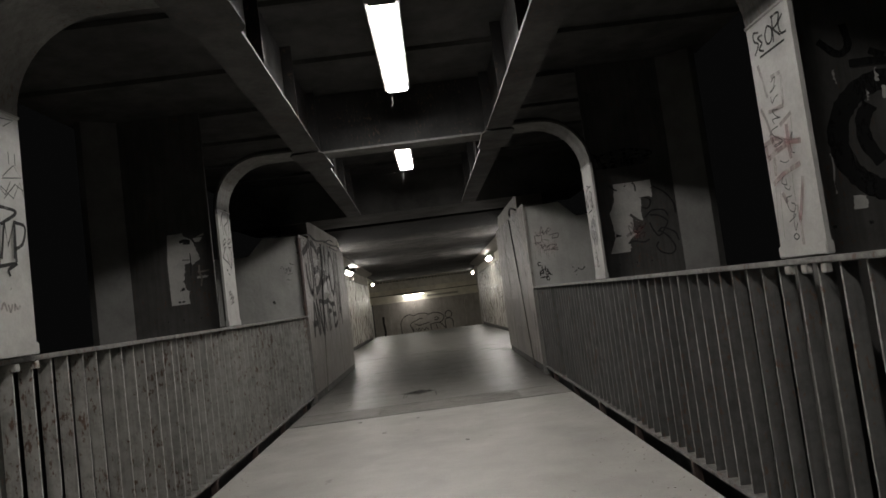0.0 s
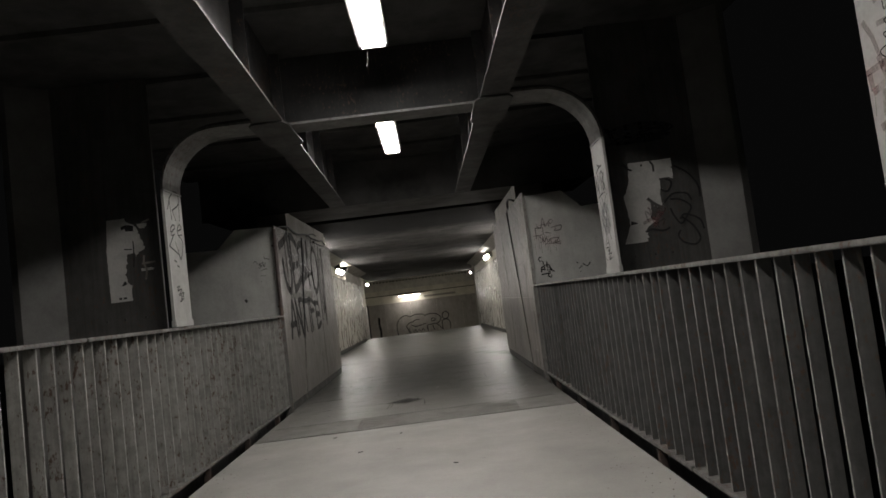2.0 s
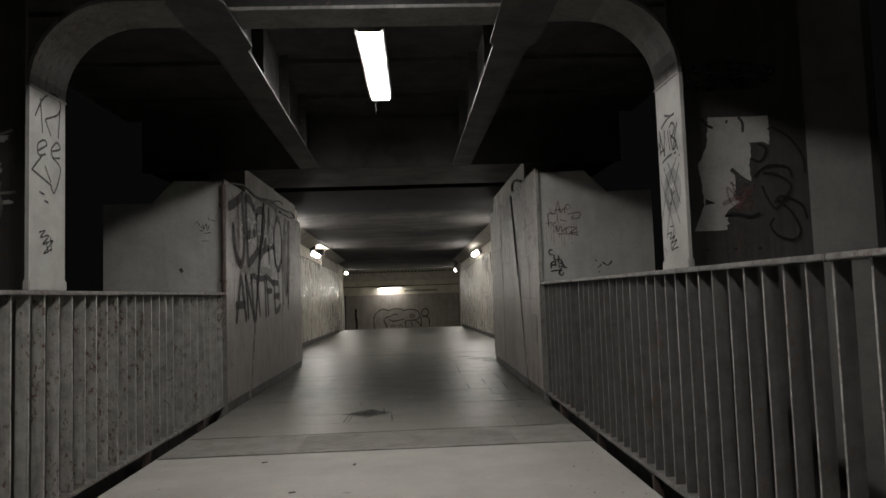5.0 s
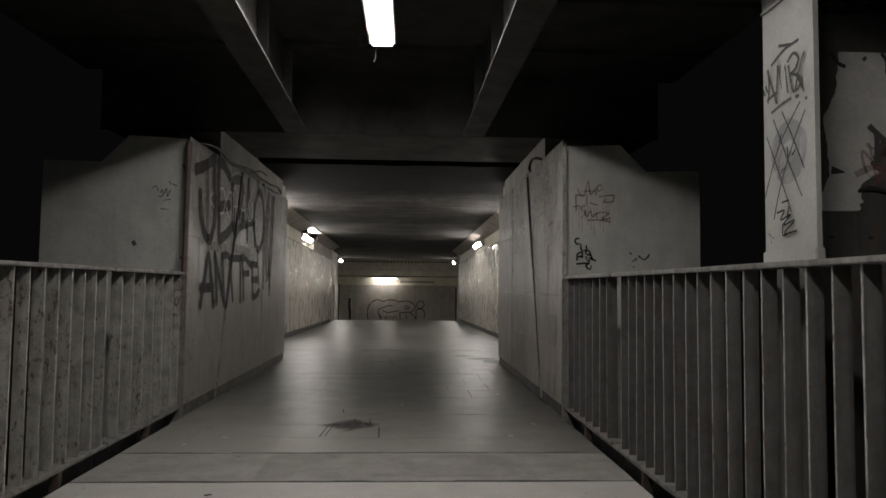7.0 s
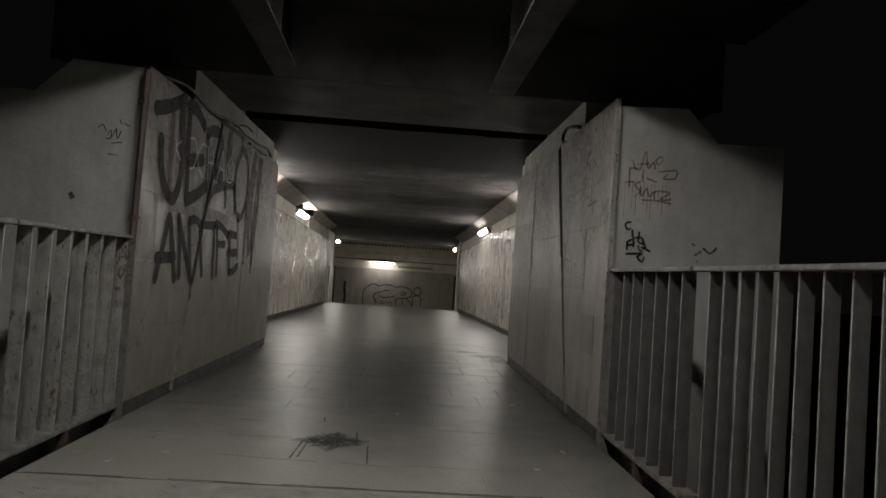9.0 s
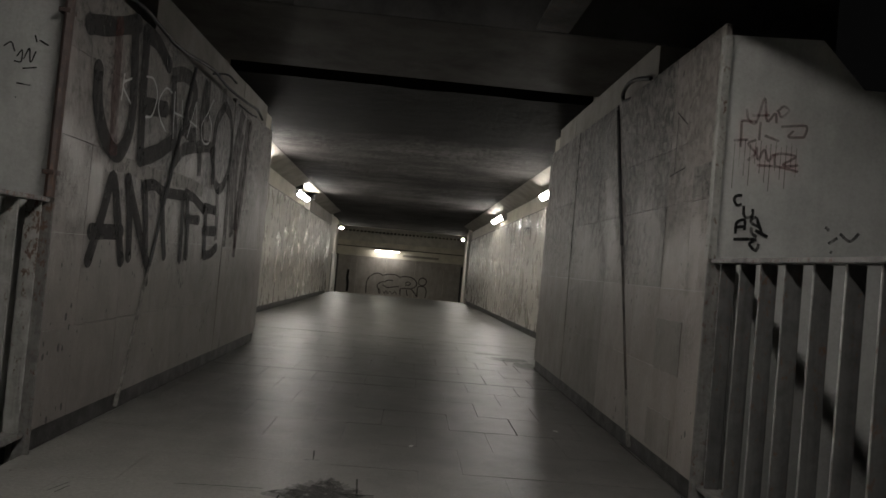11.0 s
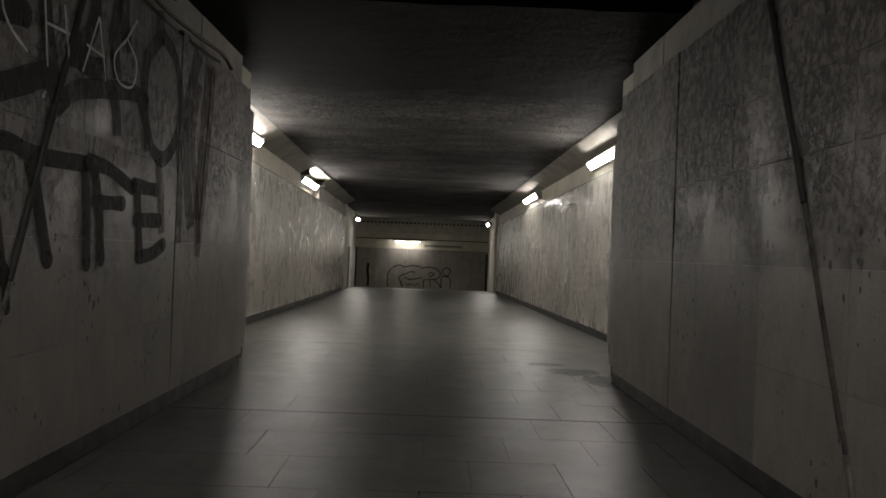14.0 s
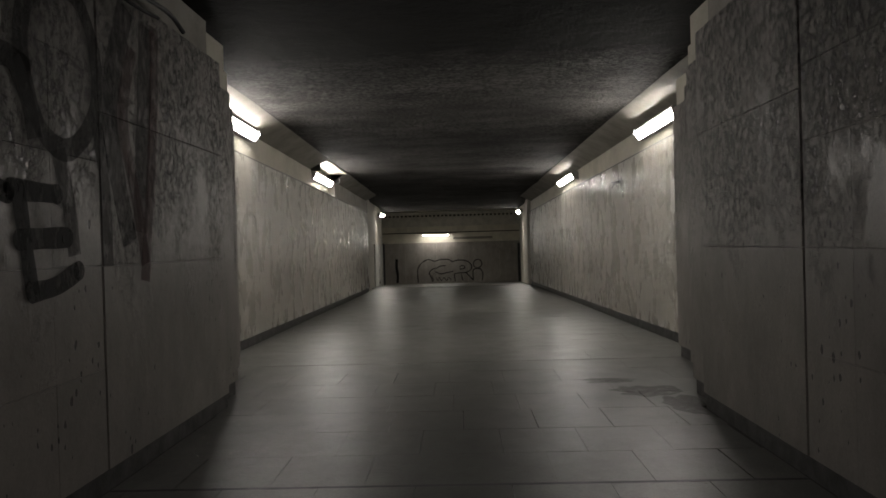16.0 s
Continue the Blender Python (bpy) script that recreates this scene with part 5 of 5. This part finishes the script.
SCRAPED = spray("scraped_bare_concrete", (0.36, 0.34, 0.308), 0.6)
letter([[(9.72, 1.345), (10.1, 1.34), (10.4, 1.33)], [(10.62, 1.36), (10.95, 1.36), (11.25, 1.34)]], 0.09, SCRAPED, 0.0012, "scraped pale band")
fl = Plane((0, MOUTH, 0), (1, 0, 0))
marks("tag", fl, [[(-1.73, 1.74), (-1.70, 1.76), (-1.68, 1.72)], [(-1.67, 1.70), (-1.65, 1.73), (-1.65, 1.68), (-1.68, 1.68)], [(-1.64, 1.69), (-1.62, 1.74), (-1.61, 1.68), (-1.59, 1.73)], [(-1.58, 1.78), (-1.54, 1.76)], [(-1.64, 1.65), (-1.58, 1.66)], [(-1.60, 1.80), (-1.59, 1.77)]], 0.006, INK_SOLID, g, label="thin black tag")
marks("tag", fl, [[(-1.66, 1.585), (-1.60, 1.58)], [(-1.66, 1.525), (-1.655, 1.52)]], 0.006, INK_SOLID, g)
marks("hole", fl, [[(-1.86, 1.335), (-1.84, 1.30)]], 0.03, INK_GREY, g, label="small chipped hole")
h = CLAD[EAST]
marks("tag", fl, [[(1.571, 1.80), (1.585, 1.75), (1.62, 1.742), (1.652, 1.855), (1.67, 1.752), (1.706, 1.79), (1.715, 1.746)], [(1.60, 1.77), (1.68, 1.78)], [(1.713, 1.798), (1.743, 1.826), (1.769, 1.808), (1.736, 1.777), (1.72, 1.80)],
                  ], 0.012, INK_RED, h, label="red marker tag with drips")
marks("tag", fl, [[(1.738, 1.732), (1.80, 1.742), (1.857, 1.745), (1.85, 1.70), (1.829, 1.692), (1.776, 1.69), (1.798, 1.72)], [(1.523, 1.649), (1.59, 1.659)], [(1.664, 1.685), (1.732, 1.665)], [(1.552, 1.74), (1.556, 1.62)], [(1.548, 1.742), (1.62, 1.745)],
                  [(1.627, 1.661), (1.591, 1.64), (1.625, 1.60), (1.593, 1.563)], [(1.63, 1.63), (1.64, 1.57), (1.667, 1.62), (1.688, 1.57), (1.712, 1.60), (1.72, 1.553)], [(1.715, 1.60), (1.75, 1.61), (1.816, 1.602), (1.76, 1.56), (1.802, 1.557), (1.832, 1.566)], [(1.638, 1.546), (1.74, 1.548), (1.833, 1.534)], [(1.64, 1.745), (1.64, 1.66)]], 0.012, INK_RED, h, label="red marker tag with drips")
marks("drip", fl, [[(1.53 + 0.024 * i, 1.64 + 0.01 * (i % 3)), (1.53 + 0.024 * i, 1.43 + 0.02 * ((i * 5) % 7))] for i in range(13)], 0.004, INK_RED, h, straight=True)
marks("tag", fl, [[(1.582, 1.402), (1.556, 1.398), (1.546, 1.38), (1.561, 1.355), (1.583, 1.362)], [(1.591, 1.356), (1.598, 1.31), (1.62, 1.305), (1.637, 1.32), (1.634, 1.346)], [(1.655, 1.31), (1.633, 1.30), (1.636, 1.28), (1.668, 1.271), (1.655, 1.31)], [(1.66, 1.295), (1.684, 1.24)], [(1.653, 1.249), (1.713, 1.225)],
                  [(1.562, 1.225), (1.565, 1.275), (1.60, 1.291), (1.603, 1.245)], [(1.562, 1.255), (1.60, 1.262)], [(1.634, 1.262), (1.64, 1.235), (1.664, 1.22)], [(1.556, 1.20), (1.617, 1.206), (1.66, 1.207), (1.632, 1.185), (1.664, 1.158), (1.676, 1.19)]], 0.014, INK_SOLID, h, 0.004, label="small black tag")
marks("blot", fl, [[(1.98, 1.295), (2.0, 1.28)], [(2.0, 1.22), (2.04, 1.25)], [(2.01, 1.185), (2.02, 1.18)], [(2.05, 1.27), (2.10, 1.24), (2.14, 1.28)]], 0.014, INK_GREY, h, label="chipped paint specks")
wr = Plane((HALF, 0, 0), (0, -1, 0))
for a, b, z0, z1 in ((9.455, 9.785, 0.525, 0.79), (9.24, 9.45, 1.40, 1.55), (9.5, 9.82, 0.12, 0.31)):
    rnd = random.Random(int(a * 100))
    lo = [(a + (b - a) * i / 7, z0 + rnd.uniform(-0.004, 0.004)) for i in range(8)]
    hi = [(b - (b - a) * i / 7, z1 + rnd.uniform(-0.004, 0.004)) for i in range(8)]
    part("patch", prism(lo + hi, "x", HALF - 0.0035, HALF + 0.001), ROUGH, h, "rough pitted patch")
marks("scratch", wr, [[(-9.72, 1.88), (-9.58, 1.79)], [(-9.76, 1.545), (-9.56, 1.565)], [(-9.70, 1.85), (-9.70, 1.56)]], 0.008, INK_GREY, h, 0.004, straight=True)
scrawl("tag", Plane((WHALF + cx(17.5) - 0.006, 0, 0), (0, -1, 0)), -18.3, -17.6, 1.66, 1.80, 7, 0.012, INK_GREY, bpy.data.objects["wall_passage_east"], 19, "faint grey tag")

# ---- railings ----


def railing(s, y0, y1, n, last, pitch, cut=0.0):
    rail = thing("railing", (s * 1.5, (y0 + y1) / 2, 0), "grey rust-spotted steel railing of upright flat bars", "railing", "railing sections along the walkway")
    x = [sorted((s * a, s * b)) for a, b in ((1.455, 1.545), (1.462, 1.558), (1.475, 1.55), (1.462, 1.51))]
    part("handrail", box(*x[0], y0, y1, 1.082, 1.103, bevel=0.004), RAIL_TOP, rail, "chipped flat handrail")
    part("bottom_bar", box(*x[1], y0 + 0.006, y1 - 0.006, 0.072, 0.094, bevel=0.003), RAIL_TOP, rail)
    bar = bpy.data.meshes.new("bar")
    bm = box(-0.0375 + cut / 2, 0.0375 - cut / 2, -0.005, 0.005, 0.094, 1.082, bevel=0.0015)
    bm.to_mesh(bar)
    bm.free()
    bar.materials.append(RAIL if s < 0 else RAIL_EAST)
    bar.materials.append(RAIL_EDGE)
    # The edge towards the walkway is coloured pale for the lamplight it catches.
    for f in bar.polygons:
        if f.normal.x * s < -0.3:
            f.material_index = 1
    rnd = random.Random(int(y0 * 10) + s)
    for i in range(n):
        y = y1 - last - pitch * i
        ob = new("bar", bar)
        ob.parent = rail
        ob.location = Vector((s * (1.5125 - cut / 2), y, 0)) - BASE[rail.name]
        ob.rotation_euler = (0, rnd.uniform(-0.003, 0.003), rnd.uniform(-0.025, 0.025))
    if y1 > 9:
        part("end_post", box(*sorted((s * 1.437, s * 1.505)), y1 - 0.012, y1 + 0.004, -0.12, 1.08, bevel=0.003), RAIL_TOP, rail, "grimy flat end post")
    # Black strip added behind the slot, so that it stays dark.
    part("edge_channel", box(*sorted((s * 1.535, s * 1.56)), y0 + 0.002, y1 - 0.002, -0.22, 0.066), BLACK, rail, "black strip that keeps the slot under the railing dark")
    k = max(1, round((y1 - y0) / 1.05))
    for i in range(k):
        y = y0 + (i + 0.5) * (y1 - y0) / k
        part("foot", box(*x[3], y - 0.018, y + 0.018, -0.10, 0.072, bevel=0.004), BROWN, rail, "dark rusty foot bracket")
    for y in ((2.69, 2.81, 2.92) if s > 0 else (3.19, 3.32)):
        if y0 + 0.05 < y < y1 - 0.05:
            part("tab", box(*sorted((s * 1.452, s * 1.474)), y - 0.016, y + 0.016, 1.05, 1.081, bevel=0.002), RAIL, rail, "pale welded tab under the handrail")
    return rail


for s in (WEST, EAST):
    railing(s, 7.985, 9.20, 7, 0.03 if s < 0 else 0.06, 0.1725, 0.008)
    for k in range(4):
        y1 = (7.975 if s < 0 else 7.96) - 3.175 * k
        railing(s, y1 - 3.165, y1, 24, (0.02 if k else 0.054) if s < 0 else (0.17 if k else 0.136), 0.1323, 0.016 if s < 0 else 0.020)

# ---- the dark outside ----
solid("ground", box(-300, 300, -300, 300, -4.4, -4.2), VOID, "dark ground far below the walkway", "ground", kind="structure")
# ---- things on the floor ----
fp0 = Plane((0, 0, 0.0), (1, 0, 0), (0, 1, 0))
stain = thing("floor_stain", (-0.18, 8.95, 0), "dark oily stain on the slabs", "stain")
OIL = spray("oil", (0.045, 0.043, 0.039), 0.32)
rnd = random.Random(12)
for k, grow in enumerate((1.06, 0.92, 0.74)):
    bm = bmesh.new()
    rim = []
    for i in range(90):
        a = 6.2832 * i / 90
        r = grow / (abs(math.cos(a)) / 0.20 + abs(math.sin(a)) / 0.21) * (1 + 0.3 * noise.noise((math.cos(a) * 2.6, math.sin(a) * 2.6, 4 + k)) + rnd.uniform(-0.12, 0.12))
        rim.append(bm.verts.new((-0.155 + r * math.cos(a), 8.97 + r * math.sin(a), 0.0014 + 0.0004 * k)))
    mid = bm.verts.new((-0.155, 8.97, 0.0014 + 0.0004 * k))
    for p, n_ in zip(rim, rim[1:] + rim[:1]):
        bm.faces.new((p, n_, mid))
    part("stain", bm, OIL, stain)
marks("scratch", fp0, [[(-0.035, 9.2), (-0.02, 8.98)], [(0.048, 8.9), (0.062, 8.54)], [(-0.334, 8.565), (-0.322, 8.93)], [(-0.30, 8.59), (-0.29, 8.90)], [(-0.30, 9.415), (-0.23, 9.43)], [(-0.275, 9.58), (-0.258, 9.43)], [(0.05, 9.0), (-0.1, 8.985)]], 0.008, INK_THIN, stain, 0.0018, straight=True, label="dark gouges")
marks("scratch", fp0, [[(-0.716, 8.584), (-0.5, 8.55), (-0.32, 8.536), (-0.19, 8.53)], [(-0.746, 8.979), (-0.57, 8.99), (-0.40, 8.993)], [(-0.077, 8.532), (0.06, 8.51), (0.182, 8.5)], [(-1.118, 8.788), (-1.102, 8.868)], [(-1.15, 8.80), (-1.12, 8.90)]], 0.005, INK_THIN, stain, 0.0018, straight=True, label="dark cracks along the joints")
marks("joint", fp0, [[(x, 8.137 + 0.006 * noise.noise((x * 6, 3, 1))) for x in (-1.40 + 0.05 * i for i in range(a, b))] for a, b in ((1, 9), (12, 20), (22, 31), (33, 47), (50, 56))], 0.009, INK_THIN, bed, 0.0016, "broken joint beside the cement strip")
for k, (x, y) in enumerate(((-0.95, 8.55), (-1.15, 8.35), (1.18, 9.0), (0.95, 8.6), (0.2, 9.8), (1.1, 10.4), (-0.4, 6.6), (-0.12, 7.15), (0.3, 5.9), (-0.7, 7.3))):
    lit = thing("litter", (x, y, 0.001), "small scrap of paper on the floor", "litter", "scraps on the floor")
    bm = box(x - 0.02, x + 0.015, y - 0.008, y + 0.009, 0.0015, 0.0045, bevel=0.001)
    bmesh.ops.rotate(bm, verts=bm.verts, cent=(x, y, 0), matrix=Matrix.Rotation(k * 1.1, 3, "Z"))
    part("scrap", bm, PAPER if k < 6 else STAIN, lit)

marks("joint", Plane((0, 0, fall(11.906)), (1, 0, 0), (0, 1, 0)), [[(-1.45 + 0.1 * i, 11.906 + 0.004 * noise.noise((i * 0.9, 2, 7))) for i in range(30)]], 0.024, BLACK, bed, 0.001, "open joint across the floor")

# grit along the edges of the floor, damp at the foot of the splay
rnd = random.Random(31)
bm = bmesh.new()
for k in range(500):
    s = rnd.choice((-1, 1))
    y = rnd.uniform(1.5, 13.0)
    x = s * (1.40 - abs(rnd.gauss(0, 0.16)) - (0.0 if y < 9.2 else 0.02))
    r = rnd.uniform(0.0015, 0.004)
    a = rnd.uniform(0, 3.14)
    box(x - r, x + r, y - r * 0.7, y + r * 0.7, 0.0015, 0.0015 + r * 0.7, bm)
solid("grit", bm, PALE, "scattered grit along the floor edges", "grit", kind="stuff")
damp = thing("damp_stain", (1.45, 13.2, 0), "dark damp stain at the foot of the wall", "stain")
DAMP = spray("damp", (0.03, 0.029, 0.026), 0.34)
for k, (xa, ya, r, q) in enumerate(((1.42, 13.2, 0.16, 0.25), (1.26, 13.6, 0.22, 0.16), (1.08, 13.95, 0.18, 0.09))):
    bm = bmesh.new()
    rim = [bm.verts.new((min(1.43 if ya < 13.2 else 1.5, xa + r * (1 + 0.5 * noise.noise((math.cos(a) * 2.2, math.sin(a) * 2.2, k))) * math.cos(a)), ya + q * (1 + 0.5 * noise.noise((math.cos(a) * 2.2, math.sin(a) * 2.2, 7 + k))) * math.sin(a), 0.0016 + 0.0004 * k)) for a in (6.2832 * i / 60 for i in range(60))]
    mid = bm.verts.new((xa, ya, 0.0016 + 0.0004 * k))
    for p, n_ in zip(rim, rim[1:] + rim[:1]):
        bm.faces.new((p, n_, mid))
    part("stain", bm, DAMP, damp)

# ---- floor slabs ----
TH = 0.03
PITCH, DEPTH = 0.405, 0.419


def slab_mesh(w, side, end):
    """A slab w wide with narrow joints at its sides and ends."""
    bm = box(-w / 2 + side, w / 2 - side, -DEPTH / 2 + end, DEPTH / 2 - end, -TH, 0, bevel=min(side, end))
    me = bpy.data.meshes.new("slab")
    bm.to_mesh(me)
    bm.free()
    me.materials.append(SLAB)
    return me


full = {gap: slab_mesh(PITCH, *gap) for gap in ((0.0027, 0.0006), (0.0016, 0.0009), (0.0004, 0.0009), (0.0003, 0.0003))}
slab_floor = bed
rest = bmesh.new()
rnd = random.Random(5)
starts = [8.128 + i * DEPTH for i in range(9)] + [11.912 + i * DEPTH for i in range(39)]
made = 0
for r, y0 in enumerate(starts):
    ym = y0 + DEPTH / 2
    if ym > END + 0.2:
        break
    if ym < SPLAY:
        h = 1.458
    elif ym < WIDE:
        h = 1.458 + (WHALF + 0.012 - 1.458) * (ym - SPLAY) / (WIDE - SPLAY) + 0.045
    else:
        h = WHALF + 0.012
    x = -h - (0.13 if r % 2 else 0.33) + rnd.uniform(-0.01, 0.01)
    while x < h:
        a, b = max(x, -h), min(x + PITCH, h)
        if b - a > 0.04:
            z = fall(ym) + rnd.uniform(-0.0006, 0.0006)
            tilt = math.atan((fall(ym + 0.2) - fall(ym - 0.2)) / 0.4)
            m = Matrix.Translation((cx(ym) + (a + b) / 2, ym, z)) @ Matrix.Rotation(tilt, 4, "X")
            if made < 298:
                gap = rnd.choice(((0.0027, 0.0006), (0.0016, 0.0009), (0.0016, 0.0009), (0.0004, 0.0009), (0.0003, 0.0003))) if 10.0 < ym < 14.6 else (0.0003, 0.0003)
                me = full[gap] if b - a > PITCH - 0.001 else slab_mesh(b - a, *gap)
                ob = new("slab", me)
                ob.parent = slab_floor
                ob.matrix_basis = m
                made += 1
            else:
                w = (b - a) / 2 - 0.0002
                d = DEPTH / 2 - 0.0002
                vs = [rest.verts.new(m @ Vector(p)) for p in ((-w, -d, 0), (w, -d, 0), (w, d, 0), (-w, d, 0), (-w, -d, -TH), (w, -d, -TH), (w, d, -TH), (-w, d, -TH))]
                for f in ((0, 1, 2, 3), (0, 4, 5, 1), (1, 5, 6, 2), (2, 6, 7, 3), (3, 7, 4, 0)):
                    rest.faces.new([vs[i] for i in f])
        x += PITCH
tagged(part("slabs", rest, SLAB, slab_floor, "stone slabs far down the passage"), kind="stuff")
